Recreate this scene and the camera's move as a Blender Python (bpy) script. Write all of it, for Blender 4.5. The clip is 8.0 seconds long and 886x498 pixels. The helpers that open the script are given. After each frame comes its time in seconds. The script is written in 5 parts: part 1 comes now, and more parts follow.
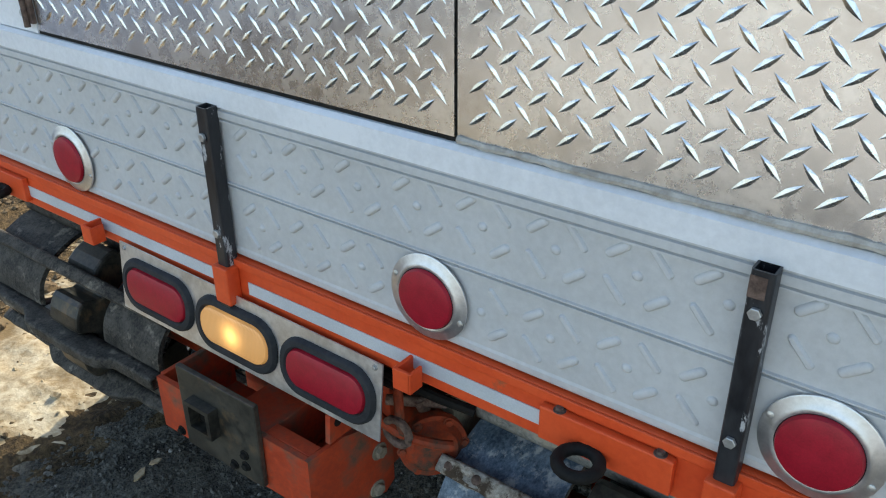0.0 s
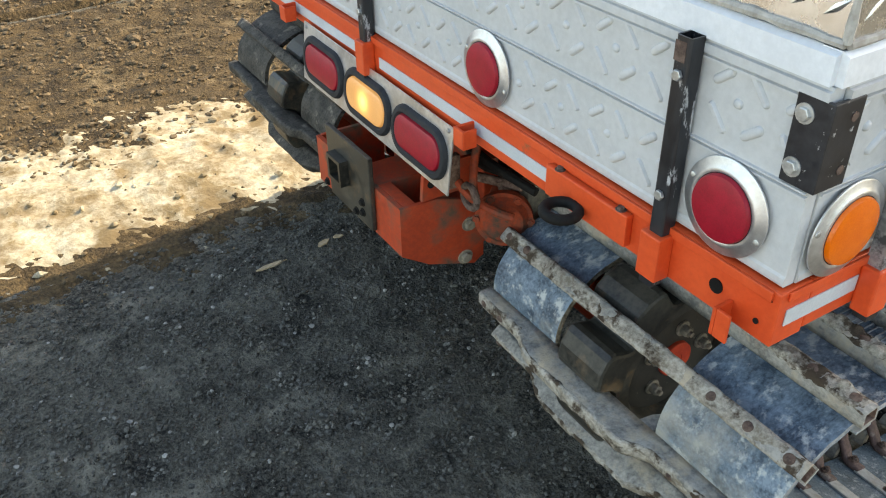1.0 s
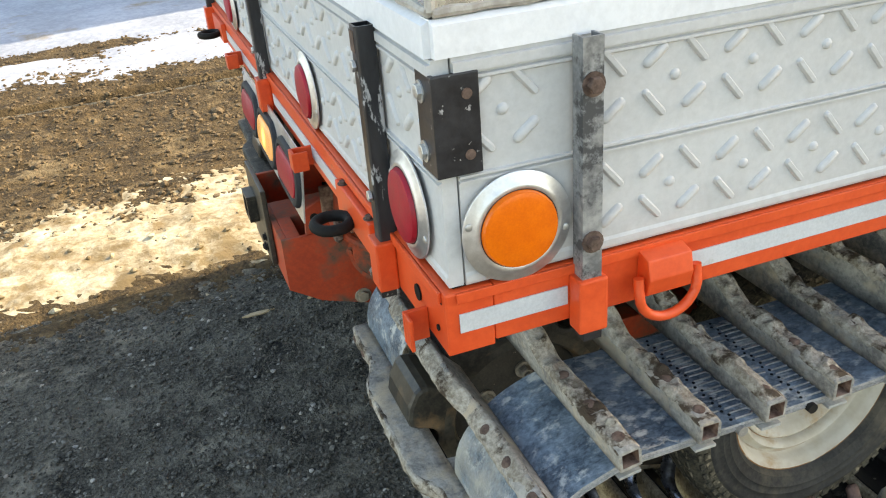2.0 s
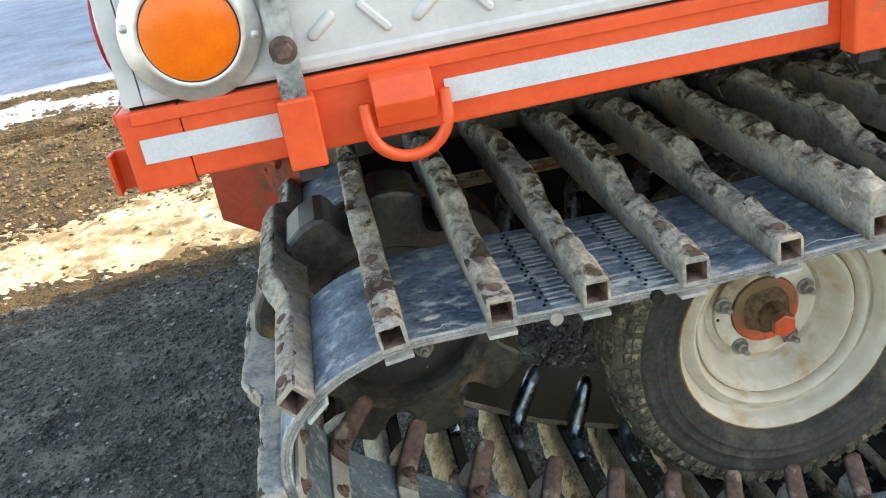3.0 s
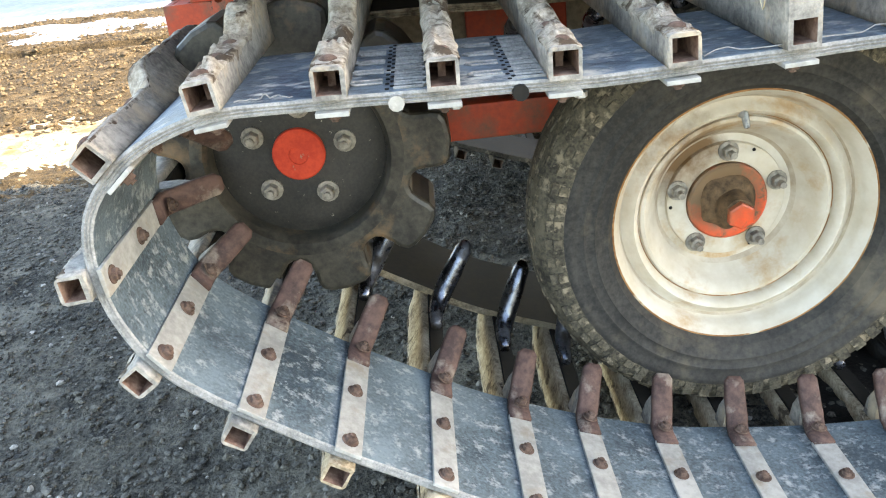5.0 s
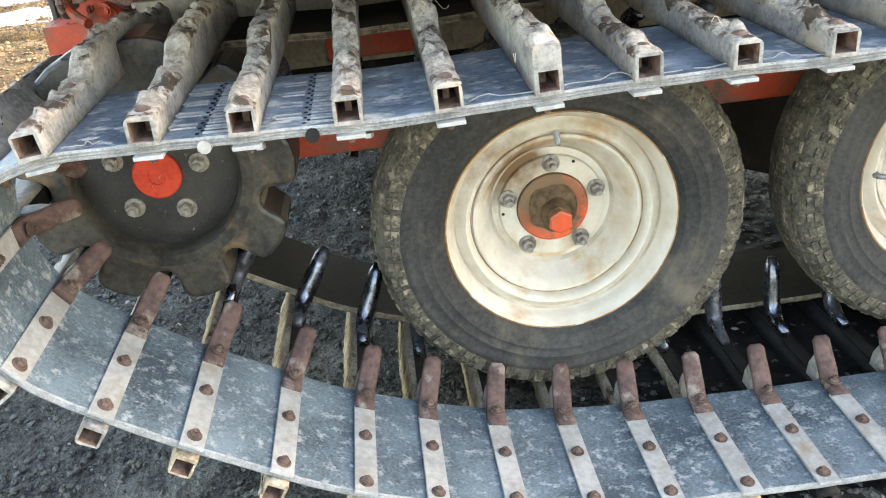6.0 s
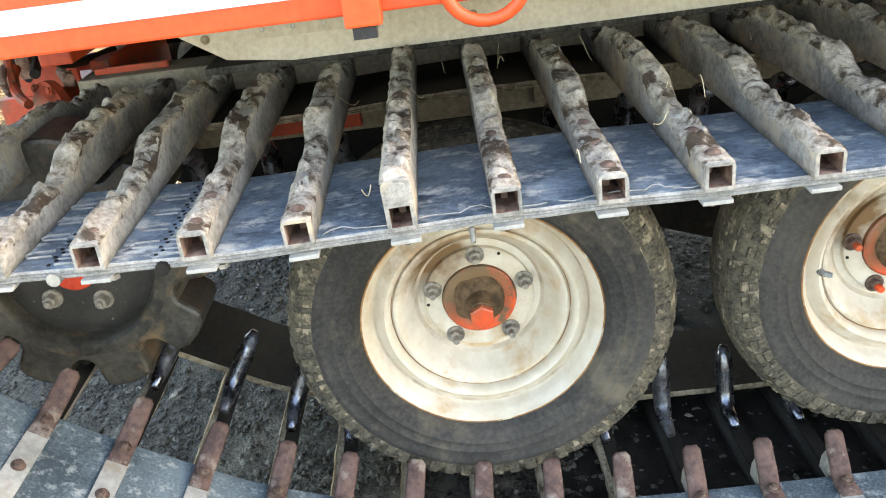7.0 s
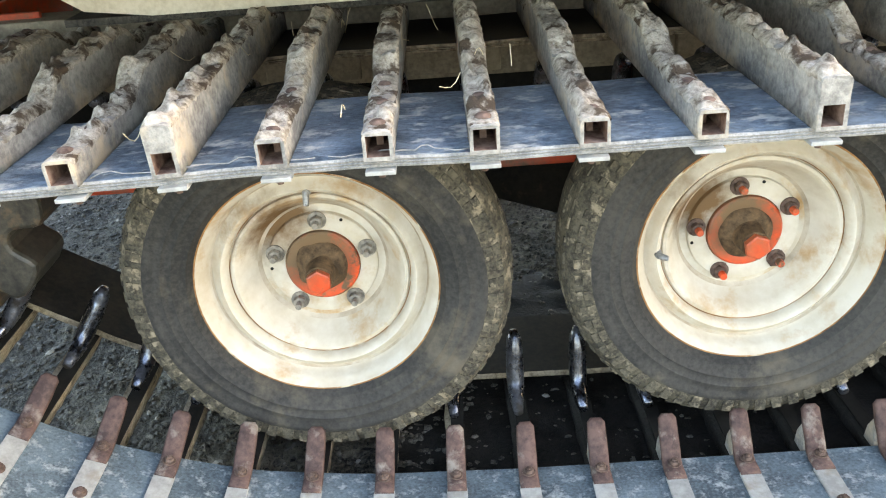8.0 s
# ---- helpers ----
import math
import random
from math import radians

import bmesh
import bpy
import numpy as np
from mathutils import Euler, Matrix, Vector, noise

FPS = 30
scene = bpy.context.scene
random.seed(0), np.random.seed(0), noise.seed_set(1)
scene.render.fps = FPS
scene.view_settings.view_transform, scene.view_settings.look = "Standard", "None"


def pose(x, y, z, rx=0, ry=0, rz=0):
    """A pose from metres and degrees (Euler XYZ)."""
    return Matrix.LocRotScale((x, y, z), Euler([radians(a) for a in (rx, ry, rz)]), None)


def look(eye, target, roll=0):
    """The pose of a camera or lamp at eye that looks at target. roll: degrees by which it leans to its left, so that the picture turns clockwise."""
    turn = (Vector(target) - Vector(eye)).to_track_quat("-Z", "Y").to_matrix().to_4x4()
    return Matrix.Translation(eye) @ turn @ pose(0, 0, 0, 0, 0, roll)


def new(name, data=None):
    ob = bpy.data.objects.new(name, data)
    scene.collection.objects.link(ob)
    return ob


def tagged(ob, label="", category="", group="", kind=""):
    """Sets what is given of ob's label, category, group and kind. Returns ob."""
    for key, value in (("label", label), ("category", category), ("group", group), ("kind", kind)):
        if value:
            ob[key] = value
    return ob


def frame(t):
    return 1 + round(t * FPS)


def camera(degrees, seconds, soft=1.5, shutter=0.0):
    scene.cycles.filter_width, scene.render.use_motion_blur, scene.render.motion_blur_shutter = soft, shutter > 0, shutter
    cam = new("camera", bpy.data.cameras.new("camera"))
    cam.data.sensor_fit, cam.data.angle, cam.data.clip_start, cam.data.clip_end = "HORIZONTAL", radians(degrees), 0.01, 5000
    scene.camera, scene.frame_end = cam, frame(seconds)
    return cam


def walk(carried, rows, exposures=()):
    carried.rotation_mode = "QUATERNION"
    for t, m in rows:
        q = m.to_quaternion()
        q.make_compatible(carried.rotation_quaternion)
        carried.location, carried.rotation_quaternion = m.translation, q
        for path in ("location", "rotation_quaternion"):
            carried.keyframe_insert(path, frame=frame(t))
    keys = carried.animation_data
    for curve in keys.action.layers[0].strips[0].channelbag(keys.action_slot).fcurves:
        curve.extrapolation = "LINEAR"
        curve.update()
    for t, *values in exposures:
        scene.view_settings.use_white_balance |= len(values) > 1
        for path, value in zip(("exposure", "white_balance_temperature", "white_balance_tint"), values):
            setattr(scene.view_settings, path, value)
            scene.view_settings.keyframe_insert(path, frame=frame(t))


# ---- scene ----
cam = camera(55.0, 8.0, 1.1)
PATH = [
    (0, (-0.011, -0.862, 1.767), (-1.076, 0.548, 0.829), -0.4),
    (0.2, (0.041, -0.861, 1.77), (-1.062, 0.5, 0.809), -0.5),
    (0.5, (0.216, -0.858, 1.778), (-1.011, 0.332, 0.739), -0.7),
    (0.8, (0.396, -0.881, 1.741), (-0.924, 0.133, 0.633), -0.1),
    (1, (0.503, -0.829, 1.711), (-0.905, 0.027, 0.577), -1.0),
    (1.3, (0.599, -0.695, 1.663), (-0.912, 0.015, 0.562), -1.4),
    (1.5, (0.652, -0.589, 1.627), (-0.915, 0.092, 0.586), -0.8),
    (1.7, (0.73, -0.475, 1.603), (-0.879, 0.182, 0.613), -2.1),
    (2.8, (0.889, 0.135, 1.305), (-0.924, 0.401, 0.504), -10.5),
    (3, (0.902, 0.203, 1.219), (-0.916, 0.386, 0.406), -10.2),
    (3.2, (0.903, 0.27, 1.156), (-0.914, 0.397, 0.329), -9.5),
    (3.5, (0.905, 0.326, 1.075), (-0.924, 0.414, 0.271), -8.3),
    (3.8, (0.893, 0.353, 1.044), (-0.931, 0.396, 0.223), -7.0),
    (4, (0.894, 0.359, 1.014), (-0.933, 0.361, 0.201), -6.5),
    (4.2, (0.888, 0.363, 0.983), (-0.938, 0.33, 0.167), -6.3),
    (5.3, (0.895, 0.488, 0.932), (-0.919, 0.49, 0.091), -6.5),
    (5.5, (0.915, 0.514, 0.953), (-0.897, 0.544, 0.107), -6.2),
    (5.8, (0.961, 0.572, 0.982), (-0.843, 0.636, 0.122), -5.8),
    (6, (1.015, 0.626, 1.023), (-0.775, 0.713, 0.135), -6.4),
    (6.2, (1.069, 0.673, 1.075), (-0.699, 0.748, 0.142), -7.2),
    (6.5, (1.045, 0.732, 1.128), (-0.715, 0.762, 0.179), -6.7),
    (6.8, (0.965, 0.809, 1.126), (-0.835, 0.762, 0.255), -6.9),
    (7, (0.928, 0.885, 1.12), (-0.873, 0.835, 0.253), -7.6),
    (7.2, (0.922, 0.956, 1.095), (-0.873, 0.879, 0.217), -6.9),
    (7.5, (0.934, 1.038, 1.079), (-0.868, 0.955, 0.215), -5.8),
    (7.8, (0.934, 1.103, 1.056), (-0.86, 1.035, 0.173), -4.7),
    (8, (0.947, 1.14, 1.058), (-0.845, 1.104, 0.17), -4.4),
]
EXPOSURES = [(0.0, 1.43, 7200, 8), (0.5, 1.53, 7200, 8), (1.0, 1.98, 8200, 8.5), (1.5, 2.13, 8700, 9), (3.0, 2.37, 8100, 8), (3.5, 2.92, 8000, 9), (4.2, 3.17, 8000, 10), (5.5, 3.27, 8000, 10.5), (8.0, 3.37, 8200, 12)]
walk(cam, [(t, look(eye, target, roll)) for t, eye, target, roll in PATH], EXPOSURES)

# ---- world, sun, exposure ----
SUN_AZ = Vector((-0.12, 1.0, 0.0)).normalized()
SUN_EL = radians(34)
world = bpy.data.worlds.new("sky")
scene.world = world
world.use_nodes = True
wn = world.node_tree.nodes
sky = wn.new("ShaderNodeTexSky")
sky.sky_type, sky.sun_disc = "NISHITA", False
sky.sun_elevation, sky.sun_rotation = SUN_EL, math.atan2(SUN_AZ.x, SUN_AZ.y)
sky.air_density, sky.dust_density, sky.ozone_density = 1.0, 1.5, 1.0
world.node_tree.links.new(sky.outputs[0], wn["Background"].inputs[0])
wn["Background"].inputs[1].default_value = 0.15
sun_data = bpy.data.lights.new("sun", "SUN")
sun_data.energy, sun_data.angle, sun_data.color = 2.25, radians(0.5), (1.0, 0.93, 0.82)
sun = new("sun", sun_data)
to_sun = SUN_AZ * math.cos(SUN_EL) + Vector((0, 0, math.sin(SUN_EL)))
sun.matrix_world = look(to_sun * 30, (0, 0, 0))


# ---- materials ----
def mat(name, dark, light, rough=(0.6, 0.9), metal=0.0, coarse=9.0, fine=90.0, bump=0.3, depth=0.002,
        third=None, third_at=(0.6, 0.7), third_scale=5.0, third_metal=None, shift=True, stain=None, stretch=None):
    """Two tones mixed by coarse and fine noise, a third (dust, rust, chips) in patches, and relief from the noise."""
    m = bpy.data.materials.new(name)
    m.use_nodes = True
    n, l = m.node_tree.nodes, m.node_tree.links
    b = n["Principled BSDF"]
    b.inputs["Specular IOR Level"].default_value = 0.2 if rough[0] >= 0.5 else 0.45
    co = n.new("ShaderNodeTexCoord")
    src = co.outputs["Object"]
    if shift:
        info = n.new("ShaderNodeObjectInfo")
        add = n.new("ShaderNodeVectorMath")
        add.operation = "MULTIPLY_ADD"
        add.inputs[1].default_value = (1, 1, 1)
        sc = n.new("ShaderNodeVectorMath")
        sc.operation = "SCALE"
        sc.inputs[0].default_value = (7.0, 13.0, 5.0)
        l.new(info.outputs["Random"], sc.inputs["Scale"])
        l.new(src, add.inputs[0])
        l.new(sc.outputs[0], add.inputs[2])
        src = add.outputs[0]

    if stretch:
        mul = n.new("ShaderNodeVectorMath")
        mul.operation = "MULTIPLY"
        mul.inputs[1].default_value = stretch
        l.new(src, mul.inputs[0])
        src = mul.outputs[0]

    def noise_at(scale, detail=6.0):
        t = n.new("ShaderNodeTexNoise")
        t.inputs["Scale"].default_value, t.inputs["Detail"].default_value = scale, detail
        t.inputs["Roughness"].default_value = 0.65
        l.new(src, t.inputs["Vector"])
        return t.outputs["Fac"]

    def ramp(fac, lo, hi):
        r = n.new("ShaderNodeMapRange")
        r.inputs[1].default_value, r.inputs[2].default_value = lo, hi
        l.new(fac, r.inputs[0])
        return r.outputs[0]

    def mix(fac, a, c):
        x = n.new("ShaderNodeMix")
        x.data_type = "RGBA"
        l.new(fac, x.inputs[0])
        for v, i in ((a, 6), (c, 7)):
            if isinstance(v, tuple):
                x.inputs[i].default_value = (*v, 1)
            else:
                l.new(v, x.inputs[i])
        return x.outputs[2]

    big, small = noise_at(coarse), noise_at(fine, 4.0)
    avg = n.new("ShaderNodeMath")
    avg.operation = "MULTIPLY_ADD"
    avg.inputs[1].default_value = 0.45
    l.new(small, avg.inputs[0])
    half = n.new("ShaderNodeMath")
    half.operation = "MULTIPLY"
    half.inputs[1].default_value = 0.55
    l.new(big, half.inputs[0])
    l.new(half.outputs[0], avg.inputs[2])
    col = mix(ramp(avg.outputs[0], 0.4, 0.6), dark, light)
    rg = n.new("ShaderNodeMapRange")
    rg.inputs[1].default_value, rg.inputs[2].default_value = 0.3, 0.7
    rg.inputs[3].default_value, rg.inputs[4].default_value = rough
    l.new(avg.outputs[0], rg.inputs[0])
    rough_out = rg.outputs[0]
    if third:
        patch = noise_at(third_scale, 9.0)
        at = ramp(patch, *third_at)
        col = mix(at, col, third)
        mm = n.new("ShaderNodeMath")
        mm.operation = "MAXIMUM"
        half2 = n.new("ShaderNodeMath")
        half2.operation = "MULTIPLY"
        half2.inputs[1].default_value = 0.8
        l.new(at, half2.inputs[0])
        l.new(rough_out, mm.inputs[0])
        l.new(half2.outputs[0], mm.inputs[1])
        rough_out = mm.outputs[0]
        if metal:
            inv = n.new("ShaderNodeMapRange")
            inv.inputs[3].default_value, inv.inputs[4].default_value = metal, third_metal or 0.0
            l.new(at, inv.inputs[0])
            l.new(inv.outputs[0], b.inputs["Metallic"])
    elif metal:
        b.inputs["Metallic"].default_value = metal
    if stain:
        centre, radius, tone = stain
        off, ln, sm = n.new("ShaderNodeVectorMath"), n.new("ShaderNodeVectorMath"), n.new("ShaderNodeMath")
        off.operation, ln.operation, sm.operation = "SUBTRACT", "LENGTH", "MULTIPLY_ADD"
        off.inputs[1].default_value = centre
        l.new(co.outputs["Object"], off.inputs[0])
        l.new(off.outputs[0], ln.inputs[0])
        l.new(noise_at(16.0, 7.0), sm.inputs[0])
        sm.inputs[1].default_value = -1.3 * radius
        l.new(ln.outputs["Value"], sm.inputs[2])
        col = mix(ramp(sm.outputs[0], 0.15 * radius, -0.35 * radius), col, tone)
    l.new(col, b.inputs["Base Color"])
    l.new(rough_out, b.inputs["Roughness"])
    if bump:
        bp = n.new("ShaderNodeBump")
        bp.inputs["Strength"].default_value, bp.inputs["Distance"].default_value = bump, depth
        l.new(avg.outputs[0], bp.inputs["Height"])
        l.new(bp.outputs[0], b.inputs["Normal"])
    return m


ORANGE = mat("orange_paint", (0.64, 0.066, 0.016), (0.74, 0.09, 0.022), (0.35, 0.5), bump=0.08, third=(0.28, 0.11, 0.05), third_at=(0.66, 0.72), third_scale=7.0)
ORANGE_WORN = mat("worn_orange_paint", (0.36, 0.04, 0.013), (0.54, 0.066, 0.018), (0.45, 0.7), bump=0.18, third=(0.115, 0.075, 0.048), third_at=(0.49, 0.64), third_scale=9.0)
BOARD = mat("grey_moulded_board", (0.46, 0.46, 0.45), (0.54, 0.54, 0.53), (0.45, 0.6), coarse=3.0, bump=0.05, third=(0.36, 0.35, 0.33), third_at=(0.6, 0.85), third_scale=2.5)
WHITE = mat("white_painted_strip", (0.66, 0.67, 0.68), (0.76, 0.77, 0.78), (0.4, 0.6), coarse=5.0, bump=0.08, third=(0.42, 0.4, 0.37), third_at=(0.62, 0.8), third_scale=6.0)
ALUM = mat("bright_tread_plate", (0.6, 0.595, 0.58), (0.82, 0.81, 0.79), (0.2, 0.34), metal=1.0, coarse=14.0, fine=60.0, bump=0.13, depth=0.002)
ALUM_DULL = mat("dull_aluminium", (0.55, 0.55, 0.55), (0.72, 0.72, 0.72), (0.3, 0.5), metal=0.9, coarse=30.0, bump=0.1)
SEALANT = mat("old_sealant", (0.3, 0.27, 0.23), (0.48, 0.45, 0.4), coarse=25.0, bump=0.4)
BLACK_STEEL = mat("chipped_black_paint", (0.01, 0.01, 0.012), (0.026, 0.026, 0.029), (0.25, 0.5), coarse=20.0, bump=0.2, third=(0.33, 0.32, 0.31), third_at=(0.63, 0.66), third_scale=70.0)
STAKE_PAINT = mat("scratched_black_paint", (0.01, 0.01, 0.012), (0.026, 0.027, 0.03), (0.25, 0.5), coarse=20.0, bump=0.25, third=(0.4, 0.4, 0.4), third_at=(0.595, 0.63), third_scale=46.0, stretch=(1.0, 1.0, 0.35))
WORN_FLANGE = mat("rusty_orange_flange", (0.2, 0.035, 0.014), (0.42, 0.055, 0.016), (0.5, 0.8), coarse=14.0, bump=0.3, third=(0.07, 0.045, 0.03), third_at=(0.46, 0.6), third_scale=14.0)
GALV = mat("worn_galvanised_steel", (0.2, 0.21, 0.22), (0.45, 0.46, 0.46), (0.35, 0.6), metal=0.6, coarse=18.0, bump=0.2, third=(0.06, 0.06, 0.06), third_at=(0.52, 0.6), third_scale=24.0)
ZINC = mat("zinc_bolt", (0.4, 0.4, 0.39), (0.62, 0.62, 0.6), (0.35, 0.5), metal=0.8, coarse=60.0, bump=0.15)
NUT = mat("dusty_steel_nut", (0.15, 0.135, 0.115), (0.36, 0.33, 0.28), (0.4, 0.65), metal=0.4, coarse=60.0, bump=0.25)
RUST = mat("rusty_bolt", (0.06, 0.038, 0.03), (0.17, 0.115, 0.09), coarse=70.0, bump=0.4)
TAPE = mat("reflective_tape", (0.46, 0.48, 0.49), (0.57, 0.59, 0.6), (0.35, 0.5), coarse=8.0, fine=300.0, bump=0.1, third=(0.36, 0.33, 0.28), third_at=(0.6, 0.72), third_scale=16.0)
RED_LENS = mat("red_lens", (0.27, 0.003, 0.014), (0.38, 0.006, 0.022), (0.4, 0.5), coarse=60.0, fine=420.0, bump=0.4, depth=0.001)
AMBER_LENS = mat("amber_lens", (0.74, 0.12, 0.003), (0.84, 0.16, 0.005), (0.16, 0.26), coarse=40.0, fine=420.0, bump=0.25, depth=0.0008)
RUBBER = mat("black_grommet", (0.018, 0.019, 0.021), (0.035, 0.037, 0.04), (0.5, 0.7), coarse=20.0, bump=0.2)
BELT = mat("dusty_rubber_belt", (0.034, 0.056, 0.08), (0.19, 0.25, 0.298), (0.32, 0.62), coarse=22.0, fine=150.0, bump=1.0, depth=0.004, third=(0.46, 0.47, 0.44), third_at=(0.53, 0.64), third_scale=38.0, stretch=(1.0, 0.6, 1.0), stain=((-0.3, -0.02, 0.45), 0.4, (0.34, 0.32, 0.27)))
BELT_IN = mat("slate_rubber_belt", (0.042, 0.06, 0.072), (0.152, 0.2, 0.224), (0.4, 0.7), coarse=8.0, fine=220.0, bump=0.8, depth=0.0025, third=(0.37, 0.395, 0.385), third_at=(0.53, 0.71), third_scale=55.0, stretch=(1.0, 0.8, 1.0))
BELT_EDGE = mat("frayed_belt_edge", (0.18, 0.18, 0.17), (0.36, 0.35, 0.33), coarse=40.0, fine=300.0, bump=0.6)
TUBE = mat("muddy_steel_tube", (0.152, 0.144, 0.13), (0.375, 0.35, 0.305), (0.65, 0.92), coarse=16.0, fine=120.0, bump=0.9, depth=0.004, third=(0.45, 0.365, 0.26), third_at=(0.52, 0.66), third_scale=11.0)
TUBE_IN = mat("rusty_tube_mouth", (0.1, 0.05, 0.035), (0.3, 0.2, 0.15), coarse=50.0, bump=0.4)
MUD = mat("dried_mud_crust", (0.2, 0.17, 0.13), (0.46, 0.415, 0.345), (0.85, 1.0), coarse=30.0, fine=150.0, bump=1.0, depth=0.006, third=(0.07, 0.05, 0.034), third_at=(0.5, 0.58), third_scale=20.0)
PLATE = mat("galvanised_backing_plate", (0.29, 0.29, 0.27), (0.44, 0.44, 0.41), (0.5, 0.75), metal=0.2, coarse=12.0, bump=0.25, third=(0.27, 0.22, 0.155), third_at=(0.55, 0.72), third_scale=14.0)
HORN = mat("red_oxide_horn", (0.05, 0.03, 0.026), (0.125, 0.075, 0.062), (0.5, 0.8), coarse=20.0, bump=0.5, third=(0.24, 0.2, 0.165), third_at=(0.54, 0.68), third_scale=22.0)
GRAVEL = mat("shade_grey_gravel", (0.012, 0.0115, 0.01), (0.14, 0.133, 0.112), (0.5, 0.9), coarse=40.0, fine=220.0, bump=0.6, third=(0.21, 0.2, 0.172), third_at=(0.55, 0.7), third_scale=9.0, shift=False)
# Brown darkened for shade on the far track; also the tunnel plate's brown.
SHADE_BROWN = mat("shade_dark_brown", (0.02, 0.018, 0.016), (0.1, 0.09, 0.075), (0.5, 0.85), coarse=30.0, fine=150.0, bump=0.9, depth=0.005, third=(0.24, 0.21, 0.165), third_at=(0.58, 0.68), third_scale=16.0)
TUBE_LOW = mat("tan_muddy_tube", (0.2, 0.15, 0.095), (0.5, 0.42, 0.3), (0.8, 1.0), coarse=30.0, fine=150.0, bump=0.9, depth=0.005, third=(0.08, 0.06, 0.042), third_at=(0.56, 0.64), third_scale=24.0)
TAN_EDGE = mat("muddy_belt_edge", (0.12, 0.09, 0.06), (0.4, 0.33, 0.23), (0.8, 1.0), coarse=40.0, bump=0.5)
HUB = mat("dirty_orange_hub", (0.6, 0.06, 0.016), (0.72, 0.085, 0.02), (0.4, 0.6), bump=0.1, third=(0.12, 0.075, 0.04), third_at=(0.56, 0.62), third_scale=18.0, stain=((-0.07, -0.02, 0.034), 0.13, (0.17, 0.105, 0.055)))
HUB_DIRT = mat("caked_hub_dirt", (0.05, 0.032, 0.018), (0.16, 0.1, 0.055), (0.7, 1.0), coarse=30.0, bump=0.7, depth=0.004)
RED_CAP = mat("dusty_red_paint", (0.44, 0.04, 0.02), (0.58, 0.065, 0.03), (0.5, 0.7), coarse=30.0, fine=160.0, bump=0.12, third=(0.3, 0.2, 0.14), third_at=(0.62, 0.7), third_scale=70.0)
STRAW = mat("dry_straw", (0.42, 0.34, 0.2), (0.66, 0.56, 0.38), (0.6, 0.8), coarse=60.0, bump=0.1)
POLISHED = mat("polished_dark_steel", (0.07, 0.075, 0.09), (0.2, 0.215, 0.25), (0.22, 0.32), metal=1.0, coarse=20.0, bump=0.015, third=(0.02, 0.016, 0.012), third_at=(0.5, 0.62), third_scale=9.0)
DUST = mat("dusty_tan_steel", (0.2, 0.165, 0.12), (0.36, 0.31, 0.23), coarse=8.0, bump=0.25, third=(0.12, 0.09, 0.065), third_at=(0.56, 0.7), third_scale=4.0)
SKIRT = mat("dusty_grey_skirt", (0.5, 0.45, 0.36), (0.67, 0.625, 0.535), (0.55, 0.8), coarse=4.0, bump=0.12, third=(0.28, 0.21, 0.135), third_at=(0.58, 0.78), third_scale=4.5)
# Dark steel, lowered to near black to carry the shade under the snowcat.
DARK = mat("shade_dark_steel", (0.0045, 0.0043, 0.004), (0.017, 0.0155, 0.013), (0.6, 0.88), coarse=14.0, bump=0.4, third=(0.06, 0.043, 0.028), third_at=(0.62, 0.76), third_scale=12.0)
SPROCKET = mat("worn_black_sprocket", (0.014, 0.0135, 0.0115), (0.06, 0.054, 0.041), (0.3, 0.55), coarse=11.0, bump=0.4, third=(0.15, 0.095, 0.05), third_at=(0.56, 0.68), third_scale=8.0)
SPRO_DISC = mat("black_sprocket_disc", (0.016, 0.0155, 0.014), (0.042, 0.038, 0.032), (0.45, 0.65), coarse=14.0, fine=220.0, bump=0.25, third=(0.3, 0.27, 0.22), third_at=(0.67, 0.7), third_scale=110.0)
TYRE = mat("dusty_tyre_rubber", (0.022, 0.0215, 0.0205), (0.06, 0.0565, 0.05), (0.55, 0.85), coarse=5.0, fine=120.0, bump=0.35, third=(0.13, 0.11, 0.08), third_at=(0.54, 0.74), third_scale=7.0)
TREAD = mat("muddy_tyre_tread", (0.03, 0.027, 0.022), (0.12, 0.105, 0.075), (0.75, 1.0), coarse=34.0, fine=170.0, bump=0.8, depth=0.005, third=(0.24, 0.2, 0.14), third_at=(0.55, 0.64), third_scale=36.0)
# The stain is brown dust in the dish, deepened to add the shade there.
RIM = mat("cream_painted_rim", (0.49, 0.42, 0.315), (0.62, 0.57, 0.48), (0.54, 0.66), coarse=3.0, fine=22.0, bump=0.03, third=(0.42, 0.26, 0.12), third_at=(0.555, 0.69), third_scale=6.5, stain=((-0.08, -0.085, 0.09), 0.115, (0.16, 0.09, 0.04)))
RIM_RUST = mat("rusty_rim_edge", (0.17, 0.07, 0.022), (0.36, 0.19, 0.08), (0.5, 0.8), coarse=24.0, bump=0.2, third=(0.5, 0.42, 0.31), third_at=(0.56, 0.64), third_scale=18.0)
# Darker tone for the rim's grooves, where shade gathers, with patches of dust.
RIM_GROOVE = mat("dusty_shade_groove", (0.36, 0.285, 0.2), (0.56, 0.49, 0.39), (0.45, 0.7), coarse=5.0, fine=30.0, bump=0.06, third=(0.22, 0.14, 0.08), third_at=(0.58, 0.74), third_scale=8.0)
# Dirty rubber, blackened so its colour carries the shade inside the track loop.
BELT_SHADE = mat("dirty_shaded_rubber", (0.01, 0.0085, 0.007), (0.04, 0.034, 0.027), (0.55, 0.85), coarse=14.0, bump=0.4)
